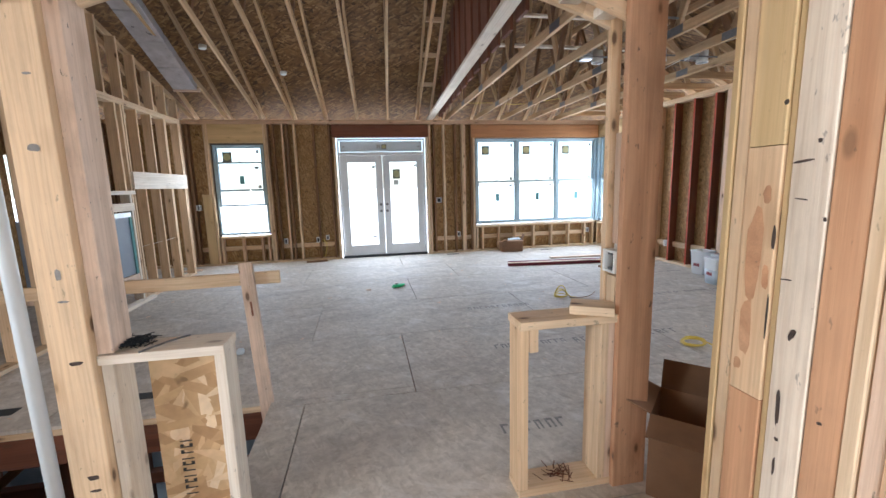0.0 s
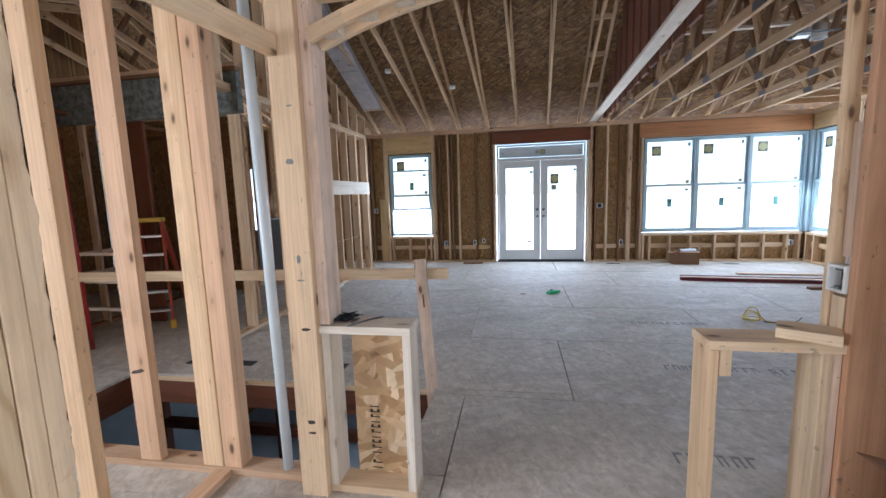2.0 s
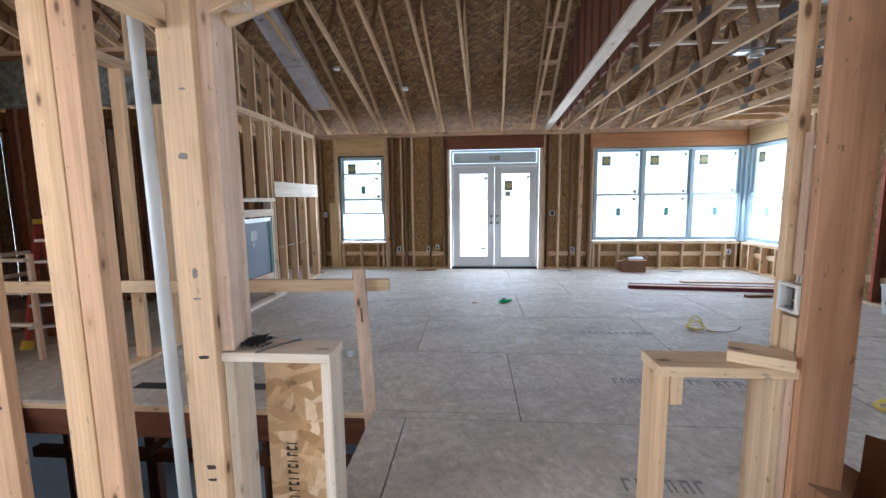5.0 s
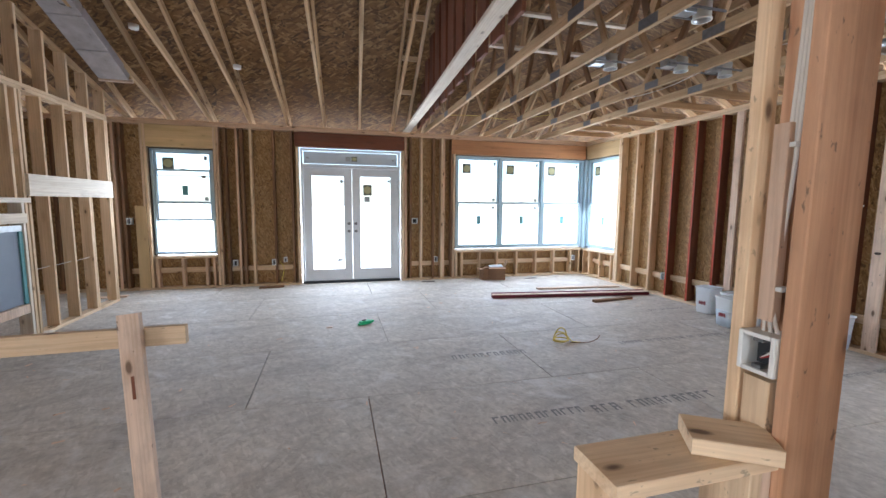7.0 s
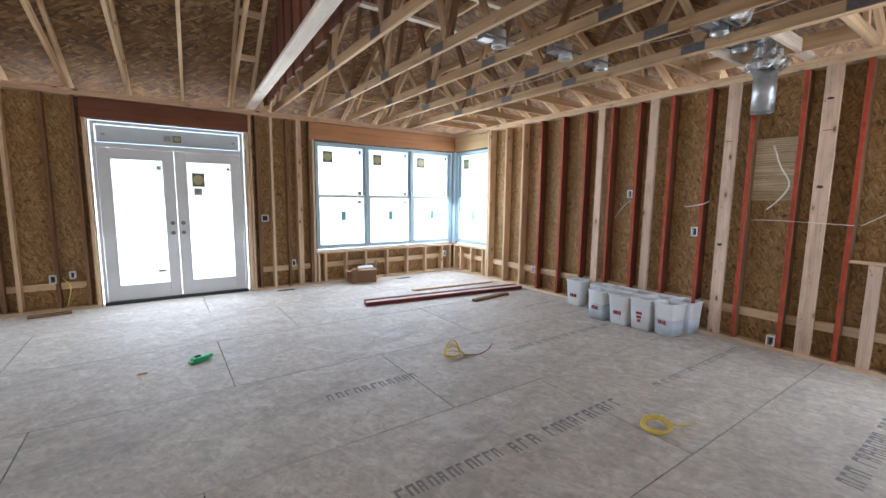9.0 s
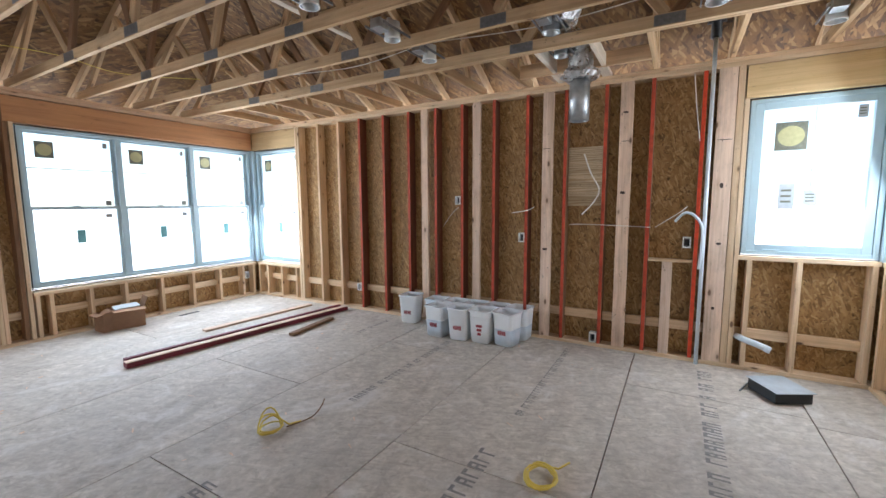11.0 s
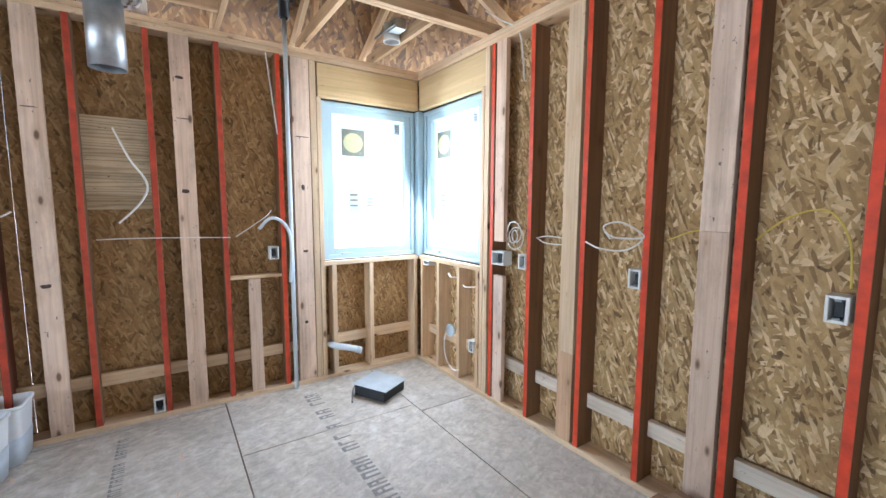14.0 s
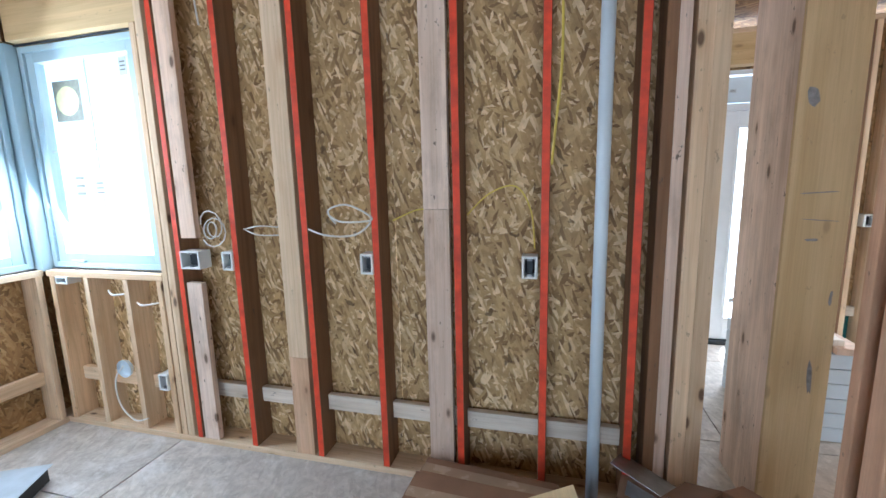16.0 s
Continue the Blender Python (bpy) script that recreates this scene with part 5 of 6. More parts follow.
carton("carton", pose(1.30, 0.52, 0, 0, 0, -46), 0.29, 0.30, 0.41, "tall open brown carton standing behind the post", (105, 20, 70, 112))
carton("long_carton", pose(2.20, 0.10, 0, 0, 0, -5), 0.66, 0.15, 0.13, "long flat taped brown carton against the stud wall", None, "box", True)
carton("long_carton", pose(2.10, 0.34, 0, 0, 0, -3), 0.86, 0.26, 0.19, "wide taped brown carton on the floor", None, "box", True)
fl = thing("flashing", pose(1.50, 0.16, 0, 0, 0, 20), "bent sheet of galvanised steel flashing leaning on a carton", "metal sheet")
hang("sheet", box_mesh(0.27, 0.20, 0.002, GALV), fl, pose(1.50, 0.10, 0.27, 18, -14, -28))
hang("lip", box_mesh(0.27, 0.002, 0.12, GALV), fl, pose(1.47, 0.20, 0.20, -12, -10, -28))
carton("carton", pose(1.47, 0.12, 0, 0, 0, -15), 0.28, 0.24, 0.19, "dark brown carton under a sheet of steel", None)
fr_ = thing("paper_sheet", pose(1.90, 0.33, 0.2, 0, 0, 30), "folded pale cardboard sheet standing on a carton", "cardboard")
hang("fold", box_mesh(0.20, 0.004, 0.13, LVL), fr_, pose(1.88, 0.34, 0.245, 35, 8, 25))
hang("bracket", box_mesh(0.06, 0.05, 0.05, GALV, 0.004), fr_, pose(1.85, 0.42, 0.225, 10, 20, 40))

# duct boot: lit top and shaded sides by colour, black sheet darkens the open side
m = pose(4.60, 0.66, 0, 0, 0, 28)
db = thing("duct_boot", m, "low galvanised steel duct boot lying on the floor", "duct")
hang("top", box_mesh(0.34, 0.30, 0.003, DUCT_TOP_LIT), db, m @ pose(0, 0, 0.095))
hang("bottom", box_mesh(0.30, 0.26, 0.003, GALV), db, m @ pose(0, 0, 0.004))
for s in (-1, 1):
    hang("side", box_mesh(0.003, 0.28, 0.09, BOX_SHADE), db, m @ pose(s * 0.145, 0, 0.049))
hang("back", box_mesh(0.29, 0.003, 0.09, BOX_SHADE), db, m @ pose(0, 0.135, 0.049))
hang("inside", box_mesh(0.286, 0.003, 0.088, GASKET), db, m @ pose(0, -0.10, 0.049))
cable("flex_strap", [(4.55, 0.92, 0.006), (4.75, 0.83, 0.02), (4.90, 0.70, 0.008), (5.0, 0.55, 0.006)], 0.007, STEEL, None, "dark loose strip of metal strapping on the floor", "strap")


def coil(name, x, y, r, lean, label):
    """Several loose turns of cable with a trailing end."""
    rnd2 = random.Random(int(x * 100))
    pts = []
    n = 70
    for i in range(n):
        a = i / n * math.tau * 4.2
        rr = r * (0.85 + 0.25 * rnd2.random() * 0.4 + 0.1 * math.sin(i * 0.31))
        px, py, pz = rr * math.cos(a), rr * 0.85 * math.sin(a), 0.012 + 0.02 * (i / n)
        pz += max(0, math.sin(a + 0.5)) * lean * (0.5 + 0.5 * math.sin(i * 0.09))
        pts.append((x + px, y + py, pz))
    pts += [(x + r * 1.3, y - r * 0.6, 0.008), (x + r * 2.2, y - r * 1.0, 0.006)]
    ob = part(name, tube_mesh(pts, 0.006, 7), YELLOW, None)
    return tagged(ob, label, "cable")


coil("cable_coil", 2.28, 3.78, 0.085, 0.12, "loose coil of yellow electrical cable on the floor")
coil("cable_coil", 2.68, 2.02, 0.105, 0.03, "flat coil of yellow electrical cable on the floor")
cable("loose_cable", [(2.36, 3.72, 0.006), (2.52, 3.66, 0.012), (2.66, 3.70, 0.02), (2.72, 3.72, 0.055)], 0.004, DULL_OR_SHADED, None, "stray end of grey cable on the floor", "cable")

# chalk-line reel
m = pose(0.27, 4.92, 0, 0, 0, 30)
g = thing("chalk_reel", m, "bright green plastic chalk reel lying on the floor", "tool")
hang("body", box_mesh(0.15, 0.075, 0.045, GREEN, 0.014), g, m @ pose(0, 0, 0.024))
hang("nose", box_mesh(0.06, 0.035, 0.03, GREEN, 0.008), g, m @ pose(0.095, 0.01, 0.02))
hang("crank", box_mesh(0.05, 0.02, 0.015, BLACK_INK, 0.004), g, m @ pose(-0.02, 0, 0.054))
hang("loop", box_mesh(0.03, 0.05, 0.02, GREEN, 0.006), g, m @ pose(-0.09, -0.01, 0.018))
tagged(slab("wood_chip", None, (-0.19, 4.84, 0), (-0.12, 4.87, 0.015), PALE, 0.003), "small pale wood chip on the floor", "scrap")
rnd = random.Random(9)
bm = bmesh.new()
for i in range(130):
    x, y = rnd.uniform(-2.9, 4.9), rnd.uniform(1.9, 7.4)
    a, l, w = rnd.uniform(0, 3.14), rnd.uniform(0.008, 0.035), rnd.uniform(0.003, 0.008)
    ca, sa = math.cos(a), math.sin(a)
    q = [bm.verts.new((x + u * l * ca - v * w * sa, y + u * l * sa + v * w * ca, 0.003 + 0.002 * k)) for k, (u, v) in enumerate(((-1, -1), (1, -1), (1, 1), (-1, 1)))]
    bm.faces.new(q)
tagged(part("wood_chips", bm, PALE, None), "scattered small wood chips and dust on the subfloor", "debris", kind="stuff")
for x, y in ((3.75, 7.42), (1.65, 7.5)):
    tagged(slab("floor_vent_slot", None, (x - 0.13, y - 0.03, 0.0005), (x + 0.13, y + 0.03, 0.004), GASKET), "dark duct slot cut in the floor", "vent", kind="structure")
for x, y in ((-2.72, 2.12), (-1.85, 2.15), (-3.1, 2.1)):
    tagged(slab("floor_vent_slot", None, (x - 0.14, y - 0.05, 0.0005), (x + 0.14, y + 0.05, 0.004), GASKET), "dark duct slot cut in the floor", "vent", kind="structure")

# guard rail at the stair opening
gr = thing("guard_rail", pose(-0.93, 1.8, 0), "temporary timber guard rail at the stair opening", "railing")
beam("rail", gr, (-4.4, 2.075, 0.80), (-0.775, 2.075, 0.845), 0.038, 0.089, PINE)
upright = beam("upright", gr, (-0.865, 1.815, -0.22), (-0.99, 2.03, 0.965), 0.089, 0.038, PALE, "", (0, 1, 0))
hang("knot_mark", box_mesh(0.012, 0.003, 0.10, RUST_OR_SHADED), upright, pose(-0.945, 1.918, 0.66, -10, -6, 0))

# loose block and nails on the half walls
lb = thing("timber_block", pose(0.86, 0.66, 0.865), "loose offcut block resting on the half wall", "block")
beam("block", lb, (0.79, 0.72, 0.887), (0.955, 0.62, 0.887), 0.13, 0.042, PINE)


def nails(name, x, y, z, n, seed, material, label):
    rnd3 = random.Random(seed)
    bm = bmesh.new()
    for i in range(n):
        a, e = rnd3.uniform(0, 6.28), rnd3.uniform(-0.15, 0.4)
        c = Vector((x + rnd3.gauss(0, 0.035), y + rnd3.gauss(0, 0.03), z + 0.006 + rnd3.random() * 0.018))
        d = Vector((math.cos(a) * math.cos(e), math.sin(a) * math.cos(e), math.sin(e) * 0.3)) * 0.032
        s = d.cross(Vector((0, 0, 1))).normalized() * 0.0022
        for u in (s, Vector((0, 0, 0.0022))):
            bm.faces.new([bm.verts.new(p) for p in (c - d - u, c + d - u, c + d + u, c - d + u)])
    return tagged(part(name, bm, material, None), label, "nails", kind="stuff")


nails("nail_heap", -1.09, 0.765, 0.864, 110, 1, GASKET, "heap of black nails on the half wall")
nails("nail_heap", 0.74, 0.68, 0.038, 30, 2, RUST_OR_SHADED, "few rusty nails on the sole plate")
cable("nail_strip", [(-1.02, 0.66, 0.868), (-0.95, 0.75, 0.872), (-0.90, 0.82, 0.868)], 0.004, STEEL, None, "thin strip of nails across the half wall", "nails")
tagged(slab("plastic_cup", None, (-1.35, 2.78, 0), (-1.29, 2.84, 0.05), PVC, 0.012), "small clear plastic cup on the floor", "cup")

# ---- electrical ----
def outlet(x, y, z, inward, w=0.07, h=0.105, label="white plastic outlet box nailed to a stud", wide=False):
    f = facing((x, y, z), inward)
    o = thing("outlet_box", f, label, "outlet box", "wall boxes")
    frame_of(o, f, -w / 2, w / 2, -h / 2, h / 2, -0.075, 0.012, 0.012, BOX_BLUE, "side")
    back = local_box("back", o, f, -w / 2 + 0.008, w / 2 - 0.008, -h / 2 + 0.008, h / 2 - 0.008, -0.075, -0.07, BOX_SHADE)
    local_box("device", back, f, -w * 0.2, w * 0.2, -h * 0.3, h * 0.3, -0.04, -0.02, BOX_SHADE, 0.003)
    for s in (-1, 1):
        local_box("lug", o, f, -0.012, 0.012, s * h * 0.36 - 0.008, s * h * 0.36 + 0.008, -0.03, 0.006, STEEL, 0.002)
    return o


E_, S_, N_ = (-1, 0, 0), (0, 1, 0), (0, -1, 0)
for y, z in ((3.80, 1.58), (2.98, 1.15), (1.345, 1.16), (2.17, 0.10), (5.42, 0.34)):
    outlet(XE, y, z, E_)
for x, z, w in ((3.90, 1.155, 0.135), (3.645, 1.155, 0.07), (2.81, 1.16, 0.07), (2.01, 1.165, 0.07), (4.215, 0.38, 0.07)):
    outlet(x, YS, z, S_, w)
outlet(4.93, YS, 1.0, S_, 0.10, 0.05)
outlet(-0.605, YF, 1.165, S_)
outlet(1.42, YN, 1.15, N_, 0.105)
outlet(-3.30, YN, 1.15, N_)
for x, z in ((4.88, 0.36), (1.84, 0.40), (-1.75, 0.42), (-1.12, 0.42)):
    outlet(x, YN, z, N_)
outlet(-0.93, YN, 0.46, N_, 0.06, 0.09)
jb = outlet(0.968, 0.685, 1.10, E_, 0.095, 0.105, "white junction box with wires on the wide post")
for k, c in enumerate((PEX, WHITE_WIRE, ABS)):
    part("wire", tube_mesh(spline([(1.03, 0.66 + 0.012 * k, 1.13), (0.99, 0.665, 1.10 + 0.01 * k), (0.985, 0.69, 1.085), (1.03, 0.70, 1.10)]), 0.003, 6), c, jb)
for k in range(3):
    cable("cable", [(1.03, 0.672 + 0.008 * k, 2.34), (1.02, 0.67 + 0.009 * k, 1.9), (1.015, 0.676 + 0.010 * k, 1.55), (1.01, 0.69 + 0.008 * k, 1.25), (1.0, 0.665 + 0.018 * k, 1.15)], 0.005, WHITE_WIRE, None, "white cable stapled down the post", "cable")
for z in (1.26, 1.62):
    tagged(slab("cable_staple", None, (0.998, 0.665, z), (1.03, 0.712, z + 0.012), BOX_BLUE, 0.002), "small white cable staple on the post", "staple")


def loops(x, z, r, n, seed):
    rnd4 = random.Random(seed)
    pts = []
    for i in range(n * 12):
        a = i / 12 * math.tau
        rr = r * (0.75 + 0.3 * math.sin(i * 0.23 + seed))
        pts.append((x + rr * math.cos(a), YS + 0.01 + 0.012 * math.sin(i * 0.4), z + rr * math.sin(a) - 0.0015 * i))
    return pts


tagged(part("wire_loops", tube_mesh(loops(3.72, 1.36, 0.075, 3, 1), 0.004, 6), WHITE_WIRE, None), "tangled loops of white cable on the stud wall", "cable")
cable("cable", [(2.99, -0.03, 1.36), (3.0, 0.02, 1.43), (2.90, 0.03, 1.46), (2.80, 0.02, 1.42), (2.78, 0.0, 1.38), (2.92, 0.03, 1.375), (3.0, 0.0, 1.40)], 0.005, WHITE_WIRE, None, "loop of white cable out of the stud wall", "cable")
cable("cable", [(3.14, -0.01, 1.335), (3.0, 0.05, 1.31), (2.86, 0.04, 1.31), (2.79, 0.0, 1.36), (2.78, -0.02, 1.42)], 0.005, WHITE_WIRE, None, "drooping white cable between studs", "cable")
cable("cable", [(3.55, -0.04, 1.33), (3.42, 0.0, 1.35), (3.31, -0.03, 1.34)], 0.004, WHITE_WIRE, None, "white cable bridging two studs", "cable")
cable("cable", [(3.56, -0.04, 1.33), (3.42, 0.02, 1.305), (3.31, -0.03, 1.30)], 0.004, WHITE_WIRE, None, "white cable bridging two studs", "cable")
cable("cable", [(2.70, -0.09, 1.37), (2.58, -0.07, 1.42), (2.52, -0.06, 1.43)], 0.004, YELLOW, None, "yellow cable running behind the studs", "cable")
cable("cable", [(2.31, -0.08, 1.40), (2.2, -0.07, 1.50), (2.08, -0.07, 1.53), (2.01, -0.07, 1.42), (1.99, -0.06, 1.24)], 0.004, YELLOW, None, "yellow cable running down to an outlet box", "cable")
cable("cable", [(1.91, -0.03, 2.75), (1.89, -0.01, 2.4), (1.885, 0.0, 2.05), (1.91, 0.0, 1.75), (1.92, -0.01, 1.62)], 0.006, YELLOW, None, "yellow cable running down beside a stud", "cable")
cable("cable", [(4.42, -0.05, 0.93), (4.52, 0.0, 0.92), (4.60, -0.03, 0.94)], 0.006, WHITE_WIRE, None, "short white cable stub under the window", "cable")
cable("cable", [(4.20, -0.03, 0.88), (4.30, 0.0, 0.865), (4.38, -0.03, 0.87)], 0.006, WHITE_WIRE, None, "short white cable stub under the window", "cable")
cable("cable", [(4.55, -0.05, 0.47), (4.58, 0.02, 0.38), (4.55, 0.04, 0.22), (4.45, 0.04, 0.12), (4.36, 0.02, 0.13)], 0.005, WHITE_WIRE, None, "white cable hanging from a wall box", "cable")
mb = pose(4.52, -0.02, 0.44, 90, 0, 0)
tagged(part("pipe_flange", lathe([(0.001, 0.03), (0.045, 0.03), (0.055, 0.02), (0.058, 0.0)], 20), PVC, None, "", mb @ pose(0, 0, -0.03)), "round white plastic wall fitting", "fitting")
cable("cable", [(5.05, 1.66, 1.30), (5.08, 2.0, 1.31), (5.09, 2.3, 1.315), (5.12, 2.45, 1.31)], 0.004, WHITE_WIRE, None, "pale cable run through the studs", "cable")
cable("cable", [(5.09, 1.62, 1.30), (5.06, 1.48, 1.40), (5.05, 1.40, 1.46), (5.08, 1.36, 1.5)], 0.004, WHITE_WIRE, None, "pale cable between studs", "cable")
cable("cable", [(5.13, 2.32, 2.05), (5.08, 2.24, 1.85), (5.06, 2.15, 1.68), (5.07, 2.2, 1.55), (5.10, 2.32, 1.42)], 0.007, WHITE_WIRE, None, "curving pale cable below the kitchen vent", "cable")
cable("cable", [(5.1, 3.10, 1.43), (5.02, 2.95, 1.45), (4.99, 2.86, 1.47), (5.0, 2.81, 1.50)], 0.006, WHITE_WIRE, None, "pale cable stub sticking out between studs", "cable")
cable("cable", [(5.16, 4.05, 1.25), (5.13, 3.9, 1.42), (5.12, 3.8, 1.5)], 0.004, WHITE_WIRE, None, "pale cable rising to an outlet box", "cable")
cable("cable", [(5.09, 1.45, 1.36), (5.03, 1.38, 1.44), (5.02, 1.30, 1.42), (5.03, 1.235, 1.32), (5.03, 1.225, 1.15), (5.03, 1.24, 0.92)], 0.013, PVC, None, "white flexible tube curling down the wall", "pipe")
cable("cable", [(5.06, 1.36, 2.7), (5.05, 1.33, 2.4), (5.08, 1.29, 2.1)], 0.004, WHITE_WIRE, None, "pale cable hanging from the ceiling", "cable")
cable("cable", [(4.03, 0.05, 2.95), (3.9, 0.03, 2.85), (3.75, -0.02, 2.72), (3.72, -0.05, 2.4)], 0.005, WHITE_WIRE, None, "pale cable looping down from the trusses", "cable")
cable("cable", [(-1.02, 7.66, 0.44), (-0.98, 7.6, 0.40), (-0.95, 7.64, 0.30), (-1.0, 7.66, 0.06)], 0.006, YELLOW, None, "yellow cable hanging by the doors", "cable")

# ---- plumbing ----
def pipe(name, p0, p1, r, material, label):
    p = Vector(p0)
    ob = part(name, tube_mesh([p, p.lerp(Vector(p1), 0.5), p1], r, 16), material, None)
    return tagged(ob, label, "pipe")


pipe("waste_pipe", (5.055, 1.215, 0.0), (5.055, 1.215, 2.98), 0.017, PVC, "white plastic vent pipe running up the stud wall")
pipe("waste_pipe", (1.712, 0.01, 0.0), (1.712, 0.01, 2.9), 0.028, PVC, "tall white plastic pipe in front of the studs")
pipe("waste_pipe", (-1.445, 0.765, -0.3), (-1.487, 0.765, 2.75), 0.026, PVC, "white plastic pipe standing beside the post")
vb = thing("vent_boot", pose(5.055, 1.215, 2.94), "black rubber pipe boot under the roof", "fitting")
part("sleeve", lathe([(0.03, 0.0), (0.042, 0.0), (0.042, 0.12), (0.075, 0.12), (0.075, 0.15), (0.03, 0.15)], 18), ABS, vb, "", pose(5.055, 1.215, 2.98))
wl_ = thing("waste_elbow", pose(5.06, 0.78, 0.27), "white plastic drain stub with an elbow", "pipe")
part("stub", tube_mesh(spline([(5.15, 0.90, 0.30), (5.05, 0.85, 0.30), (4.98, 0.78, 0.295), (4.95, 0.70, 0.27)]), 0.028, 14), PVC, wl_)
part("cap", tube_mesh([(4.955, 0.715, 0.275), (4.947, 0.69, 0.265), (4.943, 0.675, 0.26)], 0.031, 14), PVC, wl_)

# ---- kitchen vent and ceiling lights ----
vd = thing("vent_duct", pose(4.62, 2.28, 2.32), "round galvanised vent duct hanging from the ceiling with foil collar", "duct")
bm = lathe([(0.085, 0.0), (0.09, 0.0), (0.09, 0.42), (0.085, 0.42), (0.085, 0.0)], 28)
duct_pipe = part("pipe", bm, GALV, vd, "", pose(4.62, 2.28, 2.30))
# Black disc that paints the dark of the hollow pipe.
bm = lathe([(0.082, 0.03), (0.001, 0.03)], 28)
part("inside", bm, GASKET, duct_pipe, "", pose(4.62, 2.28, 2.36))
rnd = random.Random(11)
bm = lathe([(0.10, 0), (0.15, 0.015), (0.17, 0.05), (0.14, 0.09), (0.11, 0.11), (0.10, 0.2), (0.09, 0.35)], 30)
for v in bm.verts:
    k = 1 + rnd.uniform(-0.13, 0.13)
    v.co.x *= k
    v.co.y *= k
    v.co.z += rnd.uniform(-0.012, 0.012)
for f_ in bm.faces:
    f_.smooth = False
part("foil_collar", bm, FOIL, vd, "crumpled foil collar", pose(4.62, 2.28, 2.66))


def can_light(x, y, foil, label):
    c = thing("recessed_light", pose(x, y, 2.80), label, "ceiling light", "recessed ceiling lights")
    housing = part("housing", lathe([(0.058, 0.0), (0.066, 0.0), (0.066, 0.012), (0.06, 0.02), (0.06, 0.13), (0.001, 0.14)], 22), BOX_BLUE if not foil else GALV, c, "", pose(x, y, 2.80))
    part("reflector", lathe([(0.056, 0.001), (0.04, 0.05), (0.001, 0.055)], 22), GALV, housing, "", pose(x, y, 2.801))
    hang("junction_box", box_mesh(0.12, 0.09, 0.07, GALV, 0.004), c, pose(x - 0.13, y + 0.02, 2.87))
    part("conduit", tube_mesh(spline([(x - 0.09, y, 2.89), (x - 0.05, y, 2.94), (x, y, 2.94)]), 0.012, 8), ALU, c)
    for s in (-1, 1):
        hang("hanger_bar", box_mesh(0.34, 0.010, 0.016, STEEL), c, pose(x - 0.05, y + s * 0.085, 2.845))
    if foil:
        bmf = lathe([(0.07, 0.02), (0.12, 0.03), (0.15, 0.10), (0.10, 0.16), (0.05, 0.2)], 18)
        r5 = random.Random(int(x * 10 + y * 100))
        for v in bmf.verts:
            k = 1 + r5.uniform(-0.2, 0.2)
            v.co.x *= k
            v.co.y *= k
        for f2 in bmf.faces:
            f2.smooth = False
        part("foil_wrap", bmf, FOIL, c, "crumpled foil wrap", pose(x + 0.05, y - 0.05, 2.84))
    return c


for x, y, foil in ((3.82, 3.42, 0), (3.76, 2.32, 1), (3.82, 1.28, 0), (2.56, 3.55, 0), (2.50, 2.45, 0), (3.27, 3.42, 0), (4.58, 0.53, 0), (4.30, 2.38, 1)):
    can_light(x, y, foil, "recessed ceiling light wrapped in foil between the trusses" if foil else "white recessed ceiling light between the trusses")
for y0, y1 in ((1.3, 3.4), (3.4, 5.2)):
    cable("cable", [(3.80, y0, 2.96), (3.86, (y0 + y1) / 2, 2.91), (3.80, y1, 2.95)], 0.004, WHITE_WIRE, None, "cable drooping between ceiling lights", "cable")
cable("cable", [(4.0, 1.25, 2.96), (4.15, 1.05, 3.0), (3.95, 1.45, 2.93), (3.85, 1.3, 2.95)], 0.005, WHITE_WIRE, None, "white cable looped beside a ceiling light", "cable")
cable("cable", [(1.75, 6.9, 2.98), (2.2, 6.4, 2.9), (2.8, 6.6, 2.92), (3.4, 6.2, 2.95)], 0.004, YELLOW, None, "yellow cable strung through the trusses", "cable")

# detector boxes on the vault
for x, y in ((-2.25, 5.6), (-1.3, 6.2)):
    z = TOP + 0.03 + 0.29 * (YN - y)
    ob = part("ceiling_box", lathe([(0.001, 0.0), (0.045, 0.0), (0.05, 0.006), (0.05, 0.05), (0.001, 0.052)], 18), BOX_BLUE, None, "", pose(x, y, z - 0.01))
    tagged(ob, "round white ceiling box on the vault framing", "ceiling box")

# flat duct wrapped in silver foil, running up the vault
fd = thing("flat_duct", pose(-2.85, 6.5, 3.0), "flat duct in crinkled silver wrap running up the vault", "duct")
for i in range(7):
    y0, y1 = 6.52 - 0.5 * i, 6.52 - 0.5 * (i + 1) + 0.012
    a, b = (-2.86, y0, 3.13 + 0.40 * (6.52 - y0)), (-2.86, y1, 3.13 + 0.40 * (6.52 - y1))
    beam("section", fd, a, b, 0.34, 0.12, DUCT_WRAP)
beam("end_batten", fd, (-3.05, 6.55, 3.08), (-2.66, 6.55, 3.08), 0.04, 0.05, PALE)

# ---- firebox ----
fb = thing("firebox", pose(-3.45, 4.55, 0.36), "grey-blue steel fireplace box with paper labels in the partition", "fireplace")
firebody = slab("body", fb, (-3.75, 4.04, 0.40), (-3.20, 5.10, 1.20), FOAM, 0.006)
slab("platform", fb, (-3.75, 4.0, 0.30), (-3.18, 5.12, 0.395), PALE, 0.004)
slab("face_flange", fb, (-3.199, 4.02, 1.16), (-3.18, 5.10, 1.22), GALV)
slab("face_flange", fb, (-3.199, 5.06, 0.40), (-3.185, 5.11, 1.155), STICK_TEAL)
slab("opening", fb, (-3.199, 4.10, 0.50), (-3.196, 5.0, 1.13), FOAM)
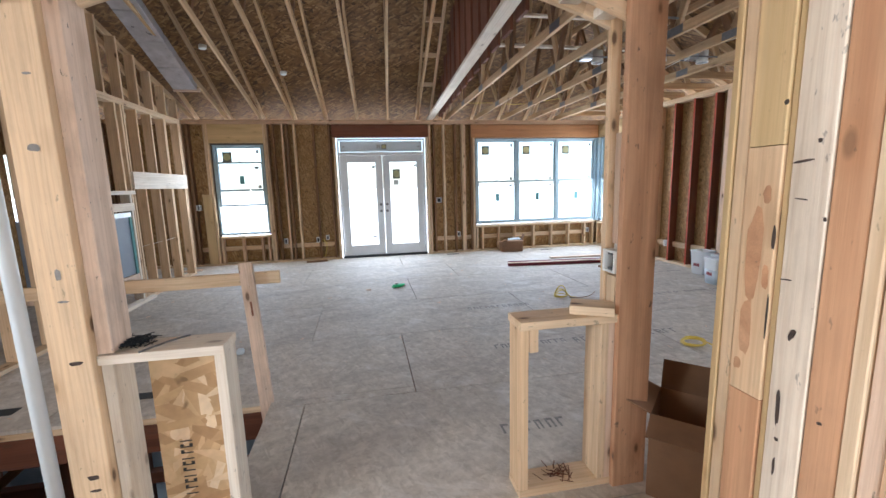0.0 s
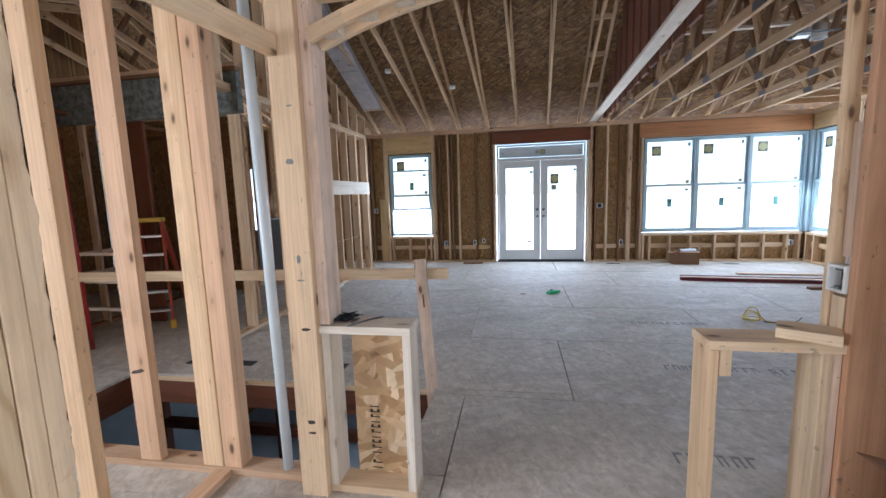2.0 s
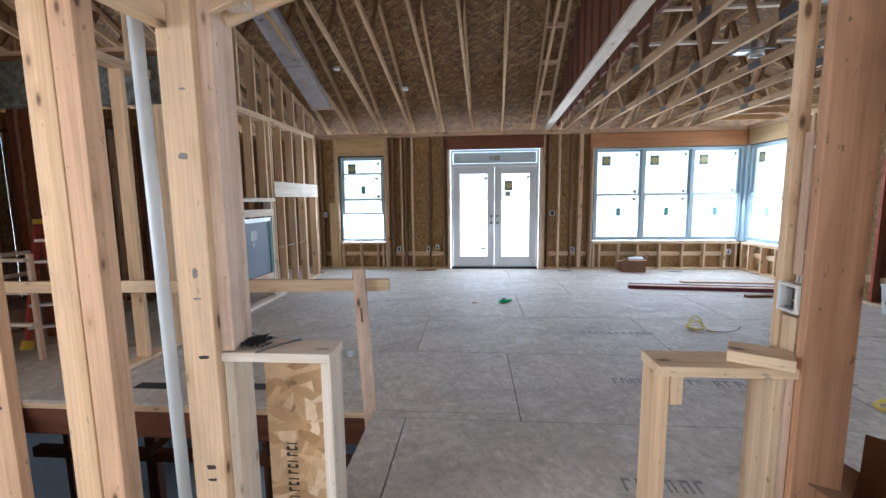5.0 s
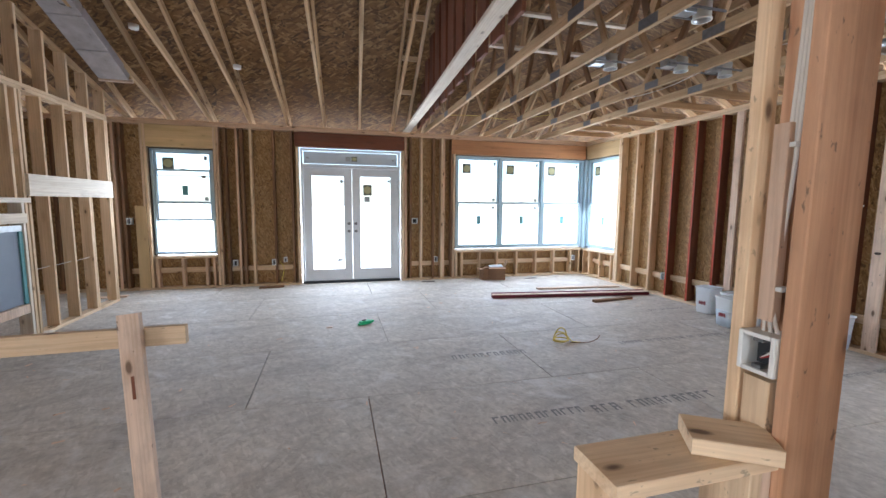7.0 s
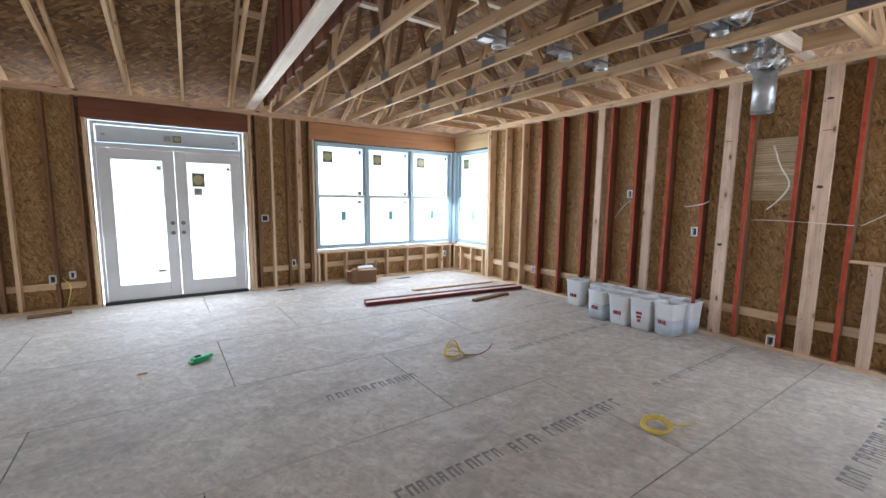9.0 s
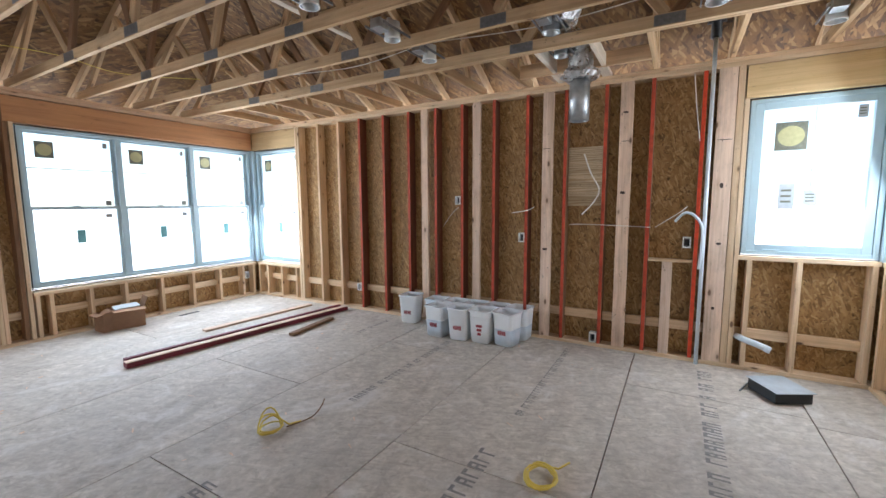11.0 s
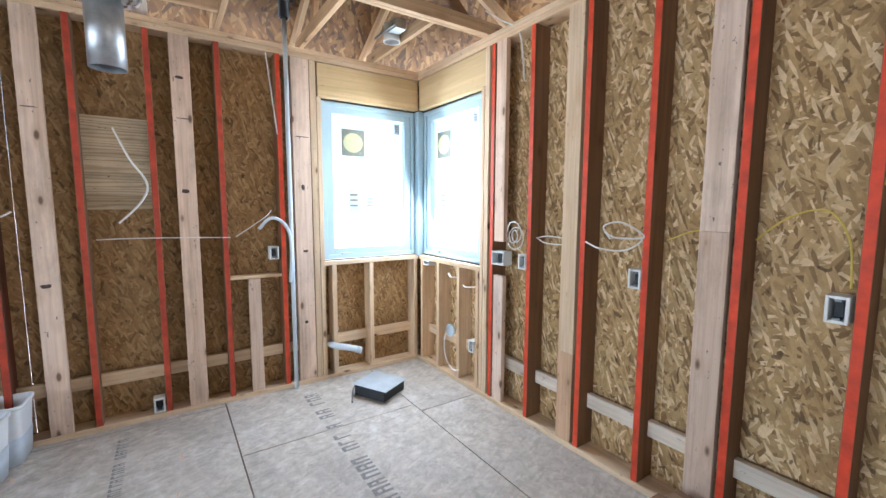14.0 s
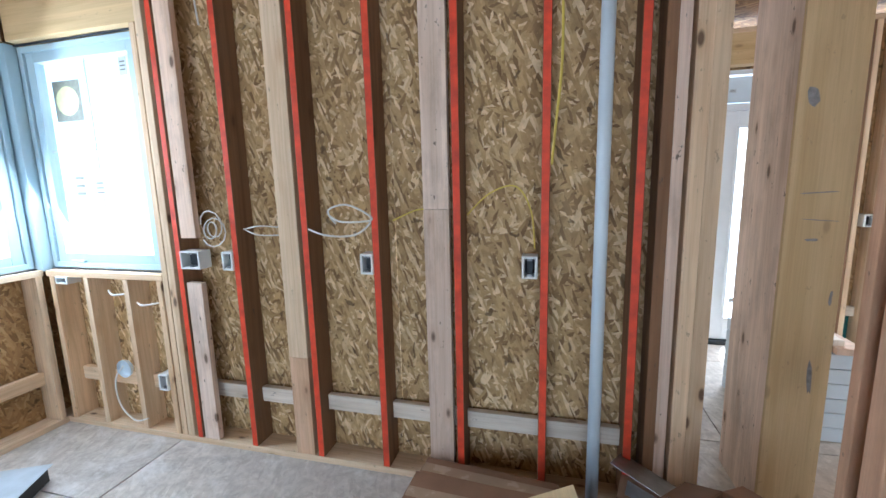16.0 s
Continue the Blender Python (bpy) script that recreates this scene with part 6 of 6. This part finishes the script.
for y, z, w, h in ((4.62, 0.98, 0.17, 0.14), (4.60, 0.86, 0.08, 0.06)):
    slab("label", firebody, (-3.195, y - w / 2, z - h / 2), (-3.192, y + w / 2, z + h / 2), PAPER_SHADED)
for y in (5.45, 5.85, 6.25):
    cable("cable", [(-3.25, y - 0.15, 0.72), (-3.2, y, 0.735), (-3.25, y + 0.2, 0.73)], 0.004, WHITE_WIRE, None, "pale cable run through the partition studs", "cable")

# ---- stepladder and pipes in the far room ----
def stepladder(x, y, turn):
    m = pose(x, y, 0, 0, 0, turn)
    l = thing("stepladder", m, "red fibreglass stepladder with aluminium treads standing open", "ladder")

    def at(a, b, c):
        return m @ (Vector((a, b, c)) * 0.72)
    for s in (-1, 1):
        rail = beam("rail", l, at(s * 0.30, -0.35, 0.03), at(s * 0.17, 0.0, 1.75), 0.03, 0.07, LADDER_RED)
        beam("rear_rail", l, at(s * 0.30, 0.55, 0.03), at(s * 0.16, 0.05, 1.72), 0.03, 0.05, LADDER_RED)
        beam("foot", rail, at(s * 0.31, -0.37, 0.0), at(s * 0.29, -0.33, 0.12), 0.05, 0.09, LADDER_YELLOW)
        beam("spreader", l, at(s * 0.25, -0.18, 0.85), at(s * 0.25, 0.30, 0.85), 0.012, 0.02, ALU)
    for k in range(5):
        z = 0.30 + 0.30 * k
        t = z / 1.75
        hw = 0.30 - 0.13 * t
        beam("tread", l, at(-hw, -0.35 * (1 - t), z), at(hw, -0.35 * (1 - t), z), 0.085, 0.03, ALU)
    beam("cap", l, at(-0.19, 0.02, 1.77), at(0.19, 0.02, 1.77), 0.16, 0.05, LADDER_YELLOW)
    return l


stepladder(-4.55, 3.15, 25)
pipe("water_pipe", (-4.55, 2.3, 0.0), (-4.62, 2.3, 2.5), 0.02, PEX, "dark red water pipe running up the framing")
pipe("water_pipe", (-5.0, 2.0, 0.0), (-5.0, 2.0, 2.5), 0.02, PEX, "dark red water pipe running up the framing")
bk = thing("wire_rack", pose(-4.7, 2.6, 0), "pale slatted shelf frame in the dim room", "shelf")
for z in (0.35, 0.65, 0.95):
    beam("slat", bk, (-5.0, 2.55, z), (-4.2, 2.55, z), 0.05, 0.03, WHITE_WOOD)
for x in (-4.98, -4.22):
    post("leg", bk, x, 2.60, 0.0, 1.0, 0.04, 0.04, PALE)




# stamps, stains and knots that stand out on the nearest studs
def mark(parent, centre, normal, w, h, turn=0.0, material=STAIN):
    f = facing(centre, normal) @ pose(0, 0, 0.0006, 0, 0, turn)
    rag = random.Random(int(abs(centre[0] * 977 + centre[1] * 613 + centre[2] * 389) * 10))
    bm = bmesh.new()
    ring = []
    for k in range(12):
        a = math.tau * k / 12
        sq = 1 / max(abs(math.cos(a)), abs(math.sin(a))) ** 0.6
        r = sq * rag.uniform(0.75, 1.05)
        ring.append(bm.verts.new((w / 2 * r * math.cos(a), h / 2 * r * math.sin(a), 0)))
    bm.faces.new(ring)
    return part("stain", bm, material, parent, "", f)


WEST, SOUTH = (-1, 0, 0), (0, -1, 0)
for y, z, w, h, a in ((-0.325, 1.54, 0.010, 0.010, 0), (-0.31, 1.12, 0.012, 0.034, -25), (-0.296, 0.94, 0.012, 0.10, 2), (-0.30, 0.79, 0.007, 0.05, 0), (-0.30, 0.86, 0.012, 0.010, 0), (-0.385, 0.95, 0.012, 0.008, 20), (-0.295, 1.50, 0.05, 0.006, 8), (-0.30, 1.42, 0.03, 0.004, -5), (-0.285, 1.24, 0.03, 0.004, 5), (-0.35, 1.38, 0.008, 0.010, 0)):
    mark(wh, (0.7785, y, z), WEST, w, h, a)
for y, z, w, h in ((-0.222, 1.43, 0.022, 0.045), (-0.235, 1.235, 0.018, 0.06), (-0.182, 1.0, 0.022, 0.035), (-0.20, 1.28, 0.045, 0.24), (-0.195, 1.10, 0.035, 0.16)):
    mark(wh, (0.7785, y, z), WEST, w, h, 0, ORANGE_WOOD)
for y, z, w, h in ((-0.2475, 1.33, 0.010, 0.06), (-0.2475, 1.14, 0.006, 0.12), (-0.247, 1.63, 0.012, 0.014)):
    mark(wh, (0.7785, y, z), WEST, w, h)
for x, z, w, h in ((-1.232, 1.63, 0.042, 0.028), (-1.217, 0.855, 0.050, 0.018), (-1.225, 1.19, 0.020, 0.045), (-1.222, 1.09, 0.038, 0.010), (-1.222, 0.335, 0.046, 0.014), (-1.222, 0.39, 0.044, 0.022), (-1.215, 1.87, 0.03, 0.010)):
    mark(wd, (x, 0.6335, z), SOUTH, w, h, 0, STAIN if z < 1 else INK)
for y, z, w, h in ((1.93, 2.43, 0.055, 0.022), (1.92, 2.15, 0.088, 0.007), (1.93, 1.64, 0.055, 0.03), (2.71, 1.03, 0.06, 0.028), (2.71, 2.13, 0.088, 0.007), (1.10, 1.69, 0.03, 0.05), (1.095, 1.16, 0.045, 0.025), (1.105, 0.55, 0.03, 0.03), (1.10, 2.10, 0.13, 0.008)):
    mark(we, (XE + 0.0012, y, z), WEST, w, h, 0)
mark(wl, (-1.3590, -0.462, 1.09), (1, 0, 0), 0.045, 0.03, 0, ORANGE_WOOD)
mark(wl, (-1.3580, -0.464, 1.09), (1, 0, 0), 0.018, 0.013)
mark(wd, (-2.275, 0.7242, 0.56), SOUTH, 0.09, 0.022, 15)
NORTH = (0, 1, 0)
for x, z, w, h, a in ((0.945, 1.85, 0.04, 0.085, 10), (0.89, 1.48, 0.14, 0.005, 3), (0.88, 1.37, 0.13, 0.004, -4), (0.90, 1.29, 0.05, 0.012, 0), (0.85, 0.70, 0.02, 0.16, 4), (0.81, 1.05, 0.012, 0.07, -3)):
    mark(wh, (x, -0.0985, z), NORTH, w, h, a, INK)
